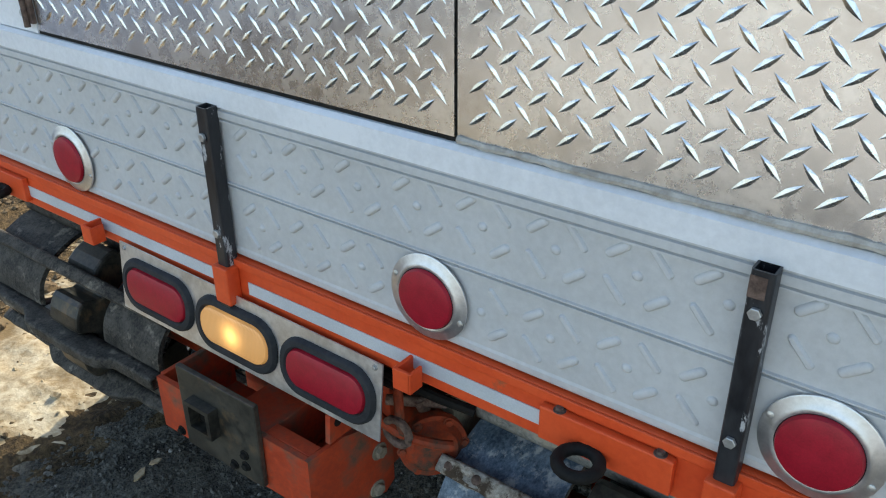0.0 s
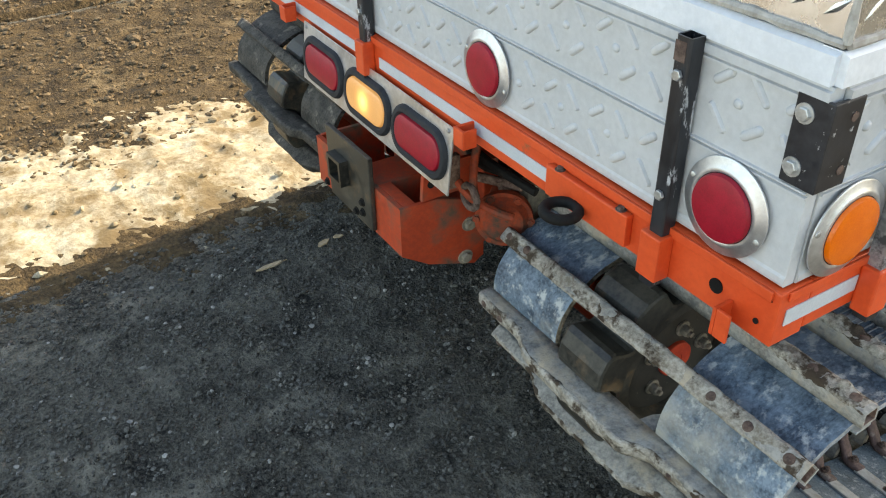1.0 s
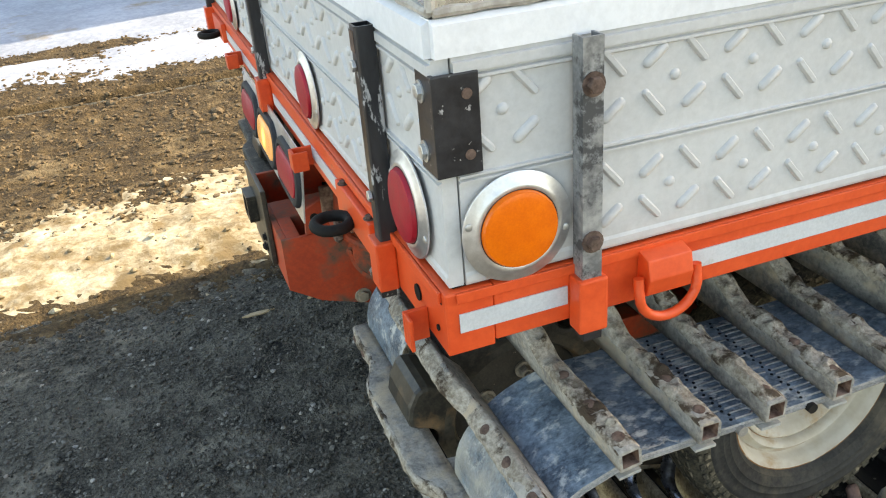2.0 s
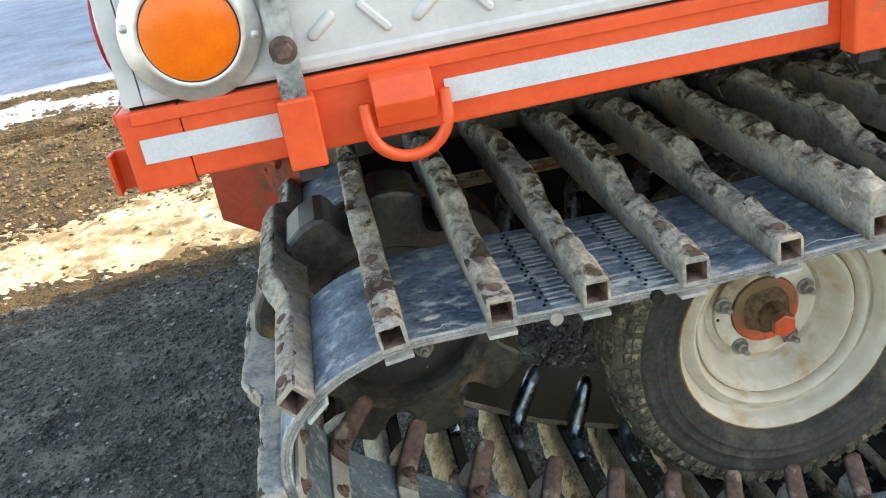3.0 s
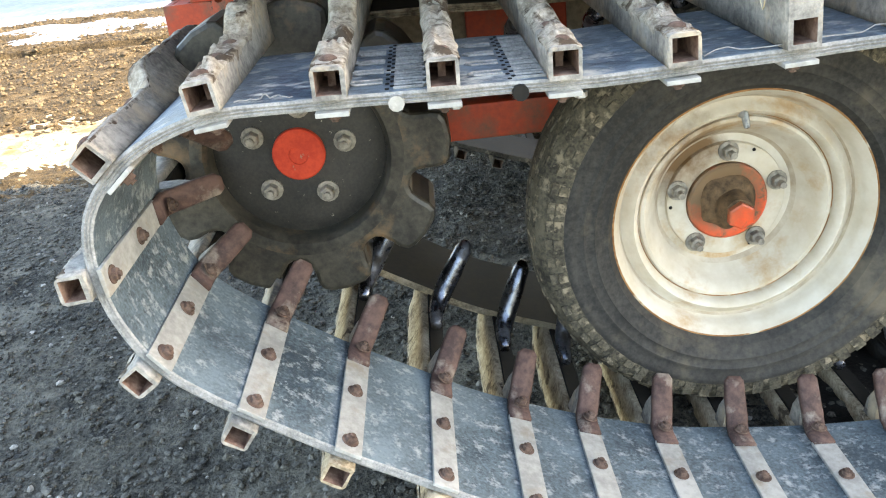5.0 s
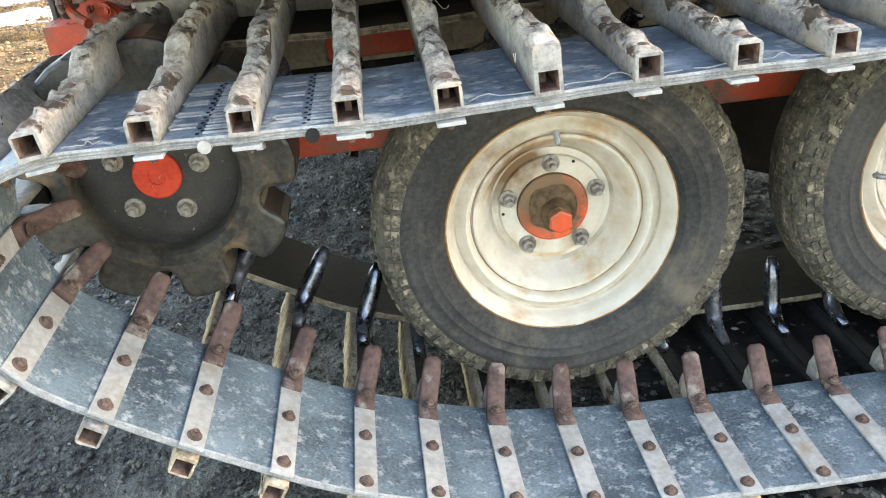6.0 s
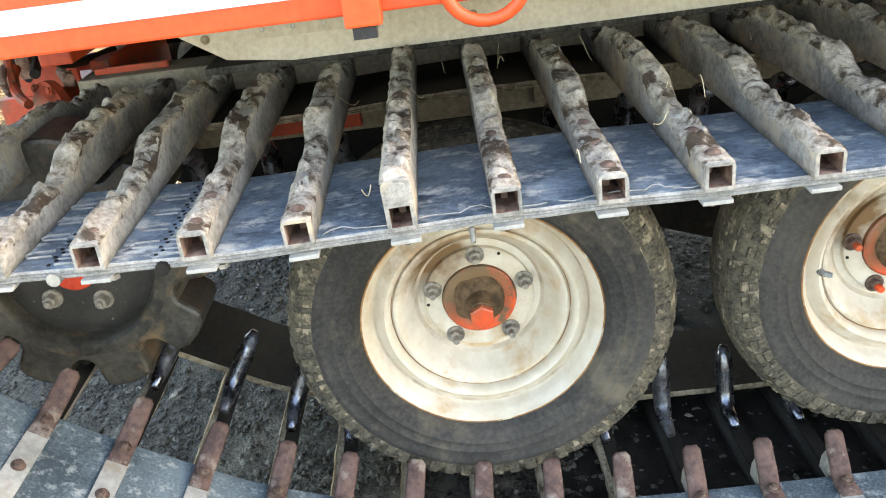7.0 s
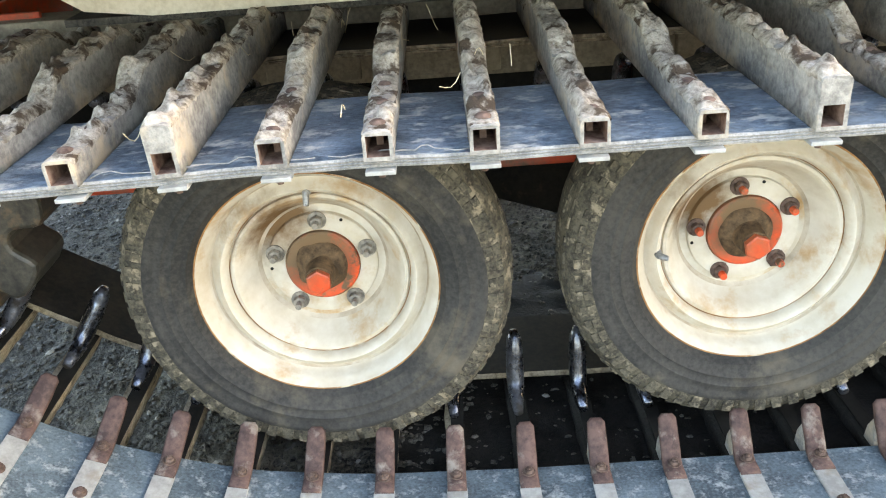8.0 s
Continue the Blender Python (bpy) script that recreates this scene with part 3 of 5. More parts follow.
POCKET = part("stake_pocket", pocket(bmesh.new()), ORANGE, deck, "", pose(-0.19, -0.01, 1.03))
STUB = part("stake_foot", box(-0.012, 0.012, -0.025, -0.004, -0.084, -0.0725), BLACK_STEEL, deck, "", pose(-0.19, -0.01, 1.03))
for m in [pose(x, -0.01, 1.03) for x in (-1.056, -W + 0.185)] + [pose(0.006, y, 1.028, 0, 0, 90) for y in SIDE_Y]:
    again("stake_pocket", POCKET.data, deck, "", m)
    again("stake_foot", STUB.data, deck, "", m)
for x in (-0.647, -1.43):
    bm = bmesh.new()
    add_box(bm, -0.002, 0.004, -0.04, -0.001, 0.0, 0.036, 0.0015)
    add_box(bm, -0.002, 0.03, -0.044, -0.038, 0.0, 0.036, 0.0015)
    add_box(bm, 0.026, 0.031, -0.044, -0.015, 0.0, 0.036, 0.0015)
    part("hook_clip", bm, ORANGE, deck, "", pose(x - 0.015, -0.01, 0.966))


def d_ring(y):
    """A lashing ring hung in a folded tab on the side rail."""
    bm = bmesh.new()
    add_prism(bm, [(0.0065, 1.036), (0.03, 1.03), (0.036, 1.005), (0.03, 0.982), (0.0065, 0.976)], "y", y - 0.031, y + 0.031, 0.002)
    part("lashing_tab", bm, ORANGE, deck)
    pts = [Vector((0.026, y - 0.041, 1.008)), Vector((0.028, y - 0.041, 0.99))]
    pts += [Vector((0.03, y - 0.041 * math.cos(radians(a)), 0.985 - 0.038 * math.sin(radians(a)))) for a in range(0, 181, 15)]
    pts += [Vector((0.028, y + 0.041, 0.99)), Vector((0.026, y + 0.041, 1.008))]
    part("lashing_ring", pipe(pts, 0.0065, 10), ORANGE, deck, "", smooth=True)


for y in (0.272, 0.9, 1.53):
    d_ring(y)


def eye(x):
    """A dark steel eye that lies flat behind the rail."""
    pts = [(x + 0.027 * math.cos(radians(a)), -0.052 + 0.027 * math.sin(radians(a)), 0.984) for a in range(0, 360, 20)]
    bm = add_pipe(bmesh.new(), pts, 0.009, 10, True)
    add_pipe(bm, [(x, -0.028, 0.984), (x, -0.0105, 0.986)], 0.009, 10)
    part("towing_eye", bm, DARK, deck, "dark steel towing eye", smooth=True)


eye(-0.361)
eye(-W + 0.361)


# -- stakes --
def stake_mesh():
    """A square tube with an open top."""
    bm = bmesh.new()
    a, t, h = 0.0128, 0.0028, 0.28
    o = [(-a, -a), (a, -a), (a, a), (-a, a)]
    i = [(-a + t, -a + t), (a - t, -a + t), (a - t, a - t), (-a + t, a - t)]
    vo0, vo1 = [bm.verts.new((*p, 0)) for p in o], [bm.verts.new((*p, h)) for p in o]
    vi1, vi0 = [bm.verts.new((*p, h)) for p in i], [bm.verts.new((*p, h - 0.12)) for p in i]
    for k in range(4):
        j = (k + 1) % 4
        bm.faces.new((vo0[k], vo0[j], vo1[j], vo1[k]))
        bm.faces.new((vo1[k], vo1[j], vi1[j], vi1[k]))
        bm.faces.new((vi1[k], vi1[j], vi0[j], vi0[k]))
    bm.faces.new(vi0)
    bm.faces.new(vo0[::-1])
    outer = [e for e in bm.edges if all(abs(abs(v.co.x) - a) < 1e-6 and abs(abs(v.co.y) - a) < 1e-6 for v in e.verts) and abs(e.verts[0].co.z - e.verts[1].co.z) > 0.1]
    bmesh.ops.bevel(bm, geom=outer, offset=0.004, segments=3, profile=0.5, affect="EDGES")
    return bm


STAKE = part("stake", stake_mesh(), STAKE_PAINT, cat, "chipped black square-tube stake", DECK @ pose(-0.19, -0.0162, 1.03))
BOLT = hexbolt((0, 0, 0), (0, -1, 0), 0.0075, 0.006, False)
BOLT_ME = part("bolt", BOLT, ZINC, STAKE, "", pose(0, -0.0128, 0.062)).data
again("bolt", BOLT_ME, STAKE, "", pose(0, -0.0128, 0.232))
part("rust_patch", box(-0.0122, 0.006, -0.0134, -0.0129, 0.248, 0.274), RUST, STAKE, "rusty paint loss")
for x in (-1.056, -W + 0.185):
    s = again("stake", STAKE.data, cat, "black square-tube stake", DECK @ pose(x, -0.0162, 1.03))
    again("bolt", BOLT_ME, s, "", pose(0, -0.0128, 0.062))
    again("bolt", BOLT_ME, s, "", pose(0, -0.0128, 0.232))


def channel():
    """A folded galvanised channel, open to the back."""
    bm = bmesh.new()
    add_prism(bm, [(-0.0125, 0.0), (-0.0125, -0.022), (0.0125, -0.022), (0.0125, 0.0), (0.0097, 0.0), (0.0097, -0.019), (-0.0097, -0.019), (-0.0097, 0.0)], "z", 0, 0.285)
    return bm


for n, y in enumerate(SIDE_Y):
    s = part("side_stake", channel(), GALV, cat, "worn galvanised channel stake", DECK @ pose(0.0065, y, 1.026, 0, 0, 90)) if n == 0 else again("side_stake", s.data, cat, "worn galvanised channel stake", DECK @ pose(0.0065, y, 1.026, 0, 0, 90))
    part("bolt", hexbolt((0, 0, 0), (0, -1, 0), 0.0095, 0.009), RUST, s, "rusty bolt", pose(0, -0.022, 0.05))
    part("bolt", hexbolt((0, 0, 0), (0, -1, 0), 0.0095, 0.009), RUST, s, "rusty bolt", pose(0, -0.022, 0.235))


# -- sideboards: moulded boards with raised bars --
def capsule(bm, c, ang, length, width, h):
    """A low rounded bar on a board in the xz plane, standing out to -y."""
    ca, sa = math.cos(ang), math.sin(ang)
    rings = []
    for grow, up in ((1.0, 0.0), (0.8, 0.62), (0.48, 0.95)):
        ring = []
        for side in (1, -1):
            for k in range(6):
                w = radians(-90 + 36 * k) + (0 if side == 1 else math.pi)
                u, v = side * (length - width) / 2 + grow * width / 2 * math.cos(w), grow * width / 2 * math.sin(w)
                ring.append(bm.verts.new((c[0] + u * ca - v * sa, -h * up, c[1] + u * sa + v * ca)))
        rings.append(ring)
    for a, b in zip(rings[:-1], rings[1:]):
        for k in range(12):
            j = (k + 1) % 12
            bm.faces.new((a[k], a[j], b[j], b[k]))
    bm.faces.new(rings[-1])


def board(name, length, label, m, skip=(), lattice=(-0.0892, 0.0536)):
    """A sideboard along x from 0 to -length, z 0 to 0.262, facing -y, with ridges and raised bars."""
    bm = bmesh.new()
    prof = [(0.0, 0.018), (0.0, 0.0), (0.004, -0.002), (0.012, -0.002), (0.016, 0.0), (0.1245, 0.0), (0.1255, -0.0038), (0.128, -0.0038), (0.129, 0.001),
            (0.1308, 0.001), (0.1318, -0.0038), (0.134, -0.0038), (0.135, 0.0), (0.236, 0.0), (0.2385, -0.005), (0.2415, -0.005), (0.2425, -0.0005), (0.245, -0.0005), (0.2465, -0.006), (0.257, -0.006), (0.258, -0.001), (0.262, -0.001), (0.262, 0.018)]
    a = [bm.verts.new((0, y, z)) for z, y in prof]
    c = [bm.verts.new((-length, y, z)) for z, y in prof]
    for i in range(len(prof)):
        j = (i + 1) % len(prof)
        bm.faces.new((a[i], a[j], c[j], c[i]))
    bm.faces.new(a)
    bm.faces.new(c[::-1])
    bmesh.ops.recalc_face_normals(bm, faces=bm.faces)
    ob = part(name, bm, BOARD, cat, label, m)
    bars = bmesh.new()
    x0, step = lattice
    ks = [k for k in range(-400, 400) if -length + 0.012 < x0 + step * k < -0.012]

    def clear(x, z):
        return all(math.hypot(x - hx, z - hz) >= hr for hx, hz, hr in skip)

    for k in ks:
        for row, z in enumerate((0.0429, 0.0952, 0.1714, 0.2257)):
            x = x0 + step * k
            if clear(x, z):
                if (k + row) % 2:
                    capsule(bars, (x, z), radians(-49), 0.044, 0.0098, 0.0044)
                else:
                    capsule(bars, (x, z), radians(38), 0.037, 0.0128, 0.0046)
        for z in (0.0692, 0.1992):
            x = x0 + step * (k + 0.5)
            if k % 2 and x < -0.012 and clear(x, z):
                capsule(bars, (x, z), 0.0, 0.0145, 0.0135, 0.004)
    bmesh.ops.recalc_face_normals(bars, faces=bars.faces)
    tagged(part("embossing", bars, BOARD, ob, smooth=True), kind="stuff")
    return ob


RED_X = (-0.103, -0.632, -W + 0.632, -W + 0.103)
board("rear_board", W - 0.004, "grey moulded sideboard with raised bar pattern", DECK @ pose(-0.002, 0.0, 1.0445),
      [(x, 0.058, 0.085) for x in RED_X] + [(x, z, 0.035) for x in (-0.19, -1.056, -W + 0.185) for z in (0.04, 0.1, 0.16, 0.22)])
board("side_board", 4.5, "grey moulded sideboard with raised bar pattern", DECK @ pose(0.0, 0.02 + 4.5, 1.0445, 0, 0, 90),
      [(-4.5 + 0.065, 0.06, 0.085)] + [(-4.5 - 0.02 + y, z, 0.035) for y in SIDE_Y for z in (0.04, 0.1, 0.16, 0.22)], (-4.3133, 0.053))
board("side_board", 4.5, "grey moulded sideboard with raised bar pattern", DECK @ pose(-W, 0.02, 1.0445, 0, 0, -90))

# -- white strip and tread-plate cabinet --
bm = bmesh.new()
add_prism(bm, [(-0.006, 1.3075), (0.03, 1.3075), (0.03, 1.3455), (0.004, 1.3455), (-0.006, 1.3405)], "x", -W + 0.006, -0.006)
strip = cat_part("edge_strip", bm, WHITE, "white painted aluminium edge strip")
bm = bmesh.new()
add_prism(bm, [(0.004, 1.3075), (-0.03, 1.3075), (-0.03, 1.3455), (-0.004, 1.3455), (0.004, 1.3405)], "y", 0.002, 4.5)
part("edge_strip", bm, WHITE, strip)
bm = bmesh.new()
add_prism(bm, [(-W - 0.004, 1.3075), (-W + 0.03, 1.3075), (-W + 0.03, 1.3455), (-W + 0.004, 1.3455), (-W - 0.004, 1.3405)], "y", 0.032, 4.5)
part("edge_strip", bm, WHITE, strip)


def diamonds(x0, x1, z0, z1):
    """Raised lozenges of a tread plate in the xz plane, standing out to -y."""
    bm = bmesh.new()
    s, gx, gz = 0.041, -0.518, 1.5085

    def one(cx, cz, ang):
        if not (x0 + 0.012 < cx < x1 - 0.012 and z0 + 0.008 < cz < z1 - 0.008):
            return
        ca, sa = math.cos(ang), math.sin(ang)
        def at(u, v, h):
            return bm.verts.new((cx + u * ca - v * sa, -h, cz + u * sa + v * ca))
        rim = [at(u, v, 0) for u, v in ((0.0185, 0), (0.0088, 0.0029), (0, 0.0044), (-0.0088, 0.0029), (-0.0185, 0), (-0.0088, -0.0029), (0, -0.0044), (0.0088, -0.0029))]
        top = [at(u, 0, 0.0014) for u in (0.009, -0.009)]
        for q in ((rim[0], rim[1], top[0]), (rim[1], rim[2], rim[3], top[1], top[0]), (rim[3], rim[4], top[1]), (rim[4], rim[5], top[1]), (rim[5], rim[6], rim[7], top[0], top[1]), (rim[7], rim[0], top[0])):
            bm.faces.new(q)
    for i in range(int((x0 - gx) / s) - 1, int((x1 - gx) / s) + 2):
        for j in range(int((z0 - gz) / s) - 1, int((z1 - gz) / s) + 2):
            one(gx + i * s, gz + j * s, radians(38))
            one(gx + (i + 0.5) * s, gz + (j + 0.5) * s, radians(-46))
    bmesh.ops.recalc_face_normals(bm, faces=bm.faces)
    for f in bm.faces:
        if f.normal.y > 0:
            f.normal_flip()
    return bm


CAB = 2.4
cabinet = cat_part("cabinet", box(-W + 0.02, -0.012, 0.012, 4.5, 1.346, CAB), ALUM_DULL, "bright tread-plate aluminium cabinet")
part("rear_plate", box(-0.59, -0.008, 0.004, 0.0115, 1.3475, CAB), ALUM, cabinet, "bright aluminium tread plate")
tagged(part("plate_embossing", diamonds(-0.59, -0.008, 1.36, 2.0), ALUM, cabinet, "", pose(0, 0.004, 0)), kind="stuff")
part("side_plate", box(-0.0115, -0.004, 0.008, 4.5, 1.3475, CAB), ALUM, cabinet, "bright aluminium tread plate")
tagged(part("plate_embossing", diamonds(-1.2, 0.0, 1.36, 1.6), ALUM, cabinet, "", pose(-0.004, 1.21, 0, 0, 0, 90)), kind="stuff")
part("cabinet_door", box(-1.545, -0.5965, 0.006, 0.0115, 1.3535, CAB - 0.1), ALUM, cabinet, "tread-plate cabinet door")
part("far_plate", box(-W + 0.02, -1.552, 0.006, 0.0115, 1.3475, CAB), WHITE, cabinet)
tagged(part("door_embossing", diamonds(-1.54, -0.6, 1.357, 1.8), ALUM, cabinet, "", pose(0, 0.006, 0)), kind="stuff")
part("door_gap", box(-1.5515, -0.5905, 0.0085, 0.0116, 1.3465, 1.353), DARK, cabinet)
part("door_gap", box(-0.5963, -0.5905, 0.0085, 0.0116, 1.3535, CAB - 0.1), DARK, cabinet)
part("hinge", box(-1.577, -1.547, -0.003, 0.0059, 1.366, 1.52, 0.002), RUST, cabinet, "rusty steel hinge")
part("hinge_pin", pipe([(-1.562, -0.006, 1.36), (-1.562, -0.006, 1.52)], 0.006), RUST, cabinet)
part("hinge_bolt", hexbolt((-1.57, -0.003, 1.385), (0, -1, 0), 0.007, 0.006), ZINC, cabinet)


def bead(pts, seed):
    """A wavering bead of sealant."""
    out = []
    for a, c in zip(pts[:-1], pts[1:]):
        a, c = Vector(a), Vector(c)
        k = max(2, int((c - a).length / 0.02))
        out += [a.lerp(c, i / k) + Vector((0, 0, 0.002 * bumpy(i * 0.7, seed))) for i in range(k)]
    out.append(Vector(pts[-1]))
    return pipe(out, [0.0052 + 0.0022 * bumpy(i * 0.9, seed, 2.0) for i in range(len(out))], 7)


part("sealant", bead([(-0.588, 0.003, 1.352), (-0.006, 0.003, 1.352)], 1.3), SEALANT, cabinet, "grey weathered sealant bead", smooth=True)
part("sealant", bead([(-0.003, 0.006, 1.352), (-0.003, 2.2, 1.352)], 4.3), SEALANT, cabinet, smooth=True)
part("sealant", bead([(-0.006, 0.005, 1.352), (-0.006, 0.005, 1.9)], 7.3), SEALANT, cabinet, smooth=True)

# -- corner bracket --
bm = bmesh.new()
add_prism(bm, [(-0.04, -0.006), (0.008, -0.006), (0.008, 0.046), (0.002, 0.046), (0.002, -0.0004), (-0.04, -0.0004)], "z", 1.182, 1.292, 0.0015)
bracket = cat_part("corner_bracket", bm, BLACK_STEEL, "chipped black angle bracket on the corner")
for z in (1.204, 1.27):
    part("bolt", hexbolt((-0.026, -0.006, z), (0, -1, 0), 0.0085, 0.006), ZINC, bracket)
    part("bolt_hole", lathe([(0, 0), (0, 0.006), (0.0015, 0.006), (0.0015, 0)], (1, 0, 0), (0.0075, 0.032, z), 12), RUST, bracket)


# -- marker lamps --
def marker(m, lens, label):
    """A round lamp: flanged bright ring, ribbed rubber seat and domed lens, facing -y in its own frame."""
    ring = part("marker_lamp", lathe([(0.0, 0.03), (0.0, 0.0705), (0.002, 0.0705), (0.0032, 0.0685), (0.0036, 0.061), (0.0075, 0.0565), (0.0085, 0.0525), (0.0075, 0.05), (0.003, 0.0485)], (0, -1, 0), (0, 0, 0), 56), ALUM_DULL, cat, label, ORIGIN @ m, True)
    part("lens", lathe([(0.002, 0.0492), (0.0095, 0.0488), (0.0135, 0.0468), (0.0155, 0.04), (0.0168, 0.02), (0.017, 0)], (0, -1, 0), (0, 0, 0), 48), lens, ring, "", smooth=True)
    part("seat", lathe([(0.007, 0.0489), (0.0084, 0.0497), (0.007, 0.0505)], (0, -1, 0), (0, 0, 0), 48), RUBBER, ring)
    for s in (-1, 1):
        part("screw", lathe([(0.002, 0.0052), (0.0045, 0.0046), (0.0055, 0.0025), (0.0055, 0)], (0, -1, 0), (s * 0.064, 0, 0), 12), ZINC, ring, "", smooth=True)
    return ring


for x in RED_X:
    marker(on_deck(x, -0.006, 1.113) @ pose(0, 0, 0, 0, 21, 0), RED_LENS, "round red marker lamp in a bright metal flange")
marker(on_deck(0.006, 0.083, 1.109) @ pose(0, 0, 0, 0, 13, 90), AMBER_LENS, "round amber side marker lamp in a bright metal flange")

# -- tail light panel --
PANEL = pose(-1.1125, -0.038, 0.896, -6, 0.8, 0)
panel = part("tail_light_panel", box(-0.351, 0.351, -0.0015, 0.0015, -0.0745, 0.0745), ALUM_DULL, cat, "bare aluminium tail light panel", ORIGIN @ PANEL)


def slot_ring(rows, n=8):
    """Ovals of growing depth joined into a skin: rows of (width, height, depth)."""
    bm = bmesh.new()
    rings = [[bm.verts.new((x, -d, z)) for x, z in oval(w, h, n)] for w, h, d in rows]
    for a, c in zip(rings[:-1], rings[1:]):
        for k in range(len(a)):
            j = (k + 1) % len(a)
            bm.faces.new((a[k], a[j], c[j], c[k]))
    bm.faces.new(rings[-1])
    bmesh.ops.recalc_face_normals(bm, faces=bm.faces)
    for f in bm.faces:
        if len(f.verts) > 8 and f.normal.y > 0:
            f.normal_flip()
    return bm


for k, lens in ((-1, RED_LENS), (0, bulb), (1, RED_LENS)):
    g = part("tail_lamp", slot_ring([(0.222, 0.116, 0.0016), (0.22, 0.114, 0.007), (0.212, 0.106, 0.011), (0.192, 0.086, 0.012), (0.182, 0.076, 0.006)]), RUBBER, panel,
             "lit amber oval tail lamp in a black rubber grommet" if k == 0 else "red oval tail lamp in a black rubber grommet", pose(k * 0.2305, 0, -0.004), True)
    part("lens", slot_ring([(0.183, 0.077, 0.006), (0.178, 0.072, 0.0125), (0.162, 0.057, 0.0155)]), lens, g, "", smooth=True)
for x in (-0.335, 0.335):
    part("screw", hexbolt((x, -0.0015, 0.064), (0, -1, 0), 0.004, 0.004), ZINC, panel)
part("panel_hanger", box(-1.36, -0.86, -0.012, 0.01, 0.9565, 0.97), DARK, panel, "", (ORIGIN @ PANEL).inverted() @ ORIGIN)


# -- things on the ground --
# Thin pale pieces that stand in for slivers of sunlight on the ground.
def chip(x, y, length, width, turn):
    bm = bmesh.new()
    pts = [(-length / 2, 0), (-length * 0.2, width * 0.5), (length * 0.3, width * 0.42), (length / 2, 0.1 * width), (length * 0.1, -width * 0.45), (-length * 0.35, -width * 0.3)]
    add_prism(bm, pts, "z", 0.0, width * 0.3, 0.0008)
    ob = part("wood_chip", bm, SUN_PATCH, None, "", pose(x, y, ground_z(x, y) + 0.002, 3, 2, turn))
    tagged(ob, label="pale sliver standing in for a sun patch on shaded dirt", category="wood chip", group="wood chips on the ground")


chip(-1.855, -0.09, 0.12, 0.02, 95)
chip(-1.88, 0.12, 0.06, 0.025, 110)
chip(-1.885, 0.18, 0.04, 0.02, 75)


def stone(x, y, size, seed):
    bm = bmesh.new()
    bmesh.ops.create_icosphere(bm, subdivisions=2, radius=1.0)
    for v in bm.verts:
        k = 1 + 0.35 * bumpy(v.co.x + seed, v.co.y, v.co.z, 1.4) + 0.12 * bumpy(v.co.x, v.co.y + seed, v.co.z, 4.0)
        v.co = Vector((v.co.x * k * size, v.co.y * k * size * 0.8, v.co.z * k * size * 0.6))
    ob = part("stone", bm, SOIL, None, "", pose(x, y, ground_z(x, y) + size * 0.3, 0, 0, seed * 50))
    tagged(ob, label="rough brown stone lying on sunlit dirt", category="stone", group="stones on the ground")


for n, (x, y) in enumerate(((-3.257, -0.36), (-3.9, -0.9), (-4.3, 0.1), (-3.55, -1.35), (-4.9, -0.5), (-3.1, 0.55), (-4.6, -1.7))):
    stone(x, y, 0.026 + 0.012 * (n % 3), n * 1.7 + 0.4)

# -- hitch --
hitch = piece("hitch", "orange steel hitch box with a black receiver plate")
hitch.matrix_basis = ORIGIN @ Matrix.Translation((-0.1, 0.008, 0.044)) @ Matrix.Diagonal((1.0, 1.0, 0.92, 1.0))


def wall(bm, a, c, z0, z1, t=0.012):
    """An upright plate between two plan points."""
    a, c = Vector(a), Vector(c)
    n = Vector((-(c - a).y, (c - a).x)).normalized() * t
    add_prism(bm, [tuple(a), tuple(c), tuple(c + n), tuple(a + n)], "z", z0, z1)


bm = bmesh.new()
wall(bm, (-1.24, -0.09), (-0.806, -0.09), 0.598, 0.735)
part("front_plate", bm, ORANGE_WORN, hitch)
bm = bmesh.new()
add_prism(bm, [(0.0, 0.598), (0.0, 0.735), (0.09, 0.737), (0.19, 0.705), (0.215, 0.67), (0.215, 0.53), (0.19, 0.51), (0.07, 0.55)], "x", -0.01, 0.0)
part("side_plate", bm, ORANGE_WORN, hitch, "worn orange side plate", pose(-0.806, -0.09, 0, 0, 0, -4))
part("side_plate", box(-1.246, -1.234, -0.076, 0.1, 0.6, 0.735, 0.002), ORANGE_WORN, hitch)
part("floor_plate", box(-1.233, -0.81, -0.076, 0.1, 0.59, 0.602), ORANGE_WORN, hitch)
part("divider", box(-1.04, -0.93, -0.077, 0.08, 0.61, 0.732, 0.003), ORANGE_WORN, hitch)
part("top_lip", box(-0.93, -0.815, -0.077, -0.045, 0.725, 0.735, 0.002), ORANGE_WORN, hitch)
part("back_beam", box(-1.24, -0.8, 0.13, 0.17, 0.56, 0.8, 0.004), ORANGE_WORN, hitch)
part("receiver_plate", box(-1.145, -0.921, -0.1035, -0.0915, 0.61, 0.82, 0.003), SPROCKET, hitch, "dark steel receiver plate")
bm = bmesh.new()
for x0, x1, z0, z1 in ((-1.1, -1.03, 0.753, 0.763), (-1.1, -1.03, 0.69, 0.7), (-1.1, -1.09, 0.7005, 0.7525), (-1.04, -1.03, 0.7005, 0.7525)):
    add_box(bm, x0, x1, -0.127, -0.104, z0, z1)
part("receiver_tube", bm, SPROCKET, hitch, "dark square receiver tube")
part("receiver_hole", box(-1.0895, -1.0405, -0.1045, -0.104, 0.7005, 0.7525), DARK, hitch)
for x, z in ((-1.16, 0.635), (-0.965, 0.645), (-0.965, 0.675), (-1.0, 0.63)):
    part("bolt", hexbolt((x, -0.1035, z), (0, -1, 0), 0.008, 0.008), DARK, hitch)
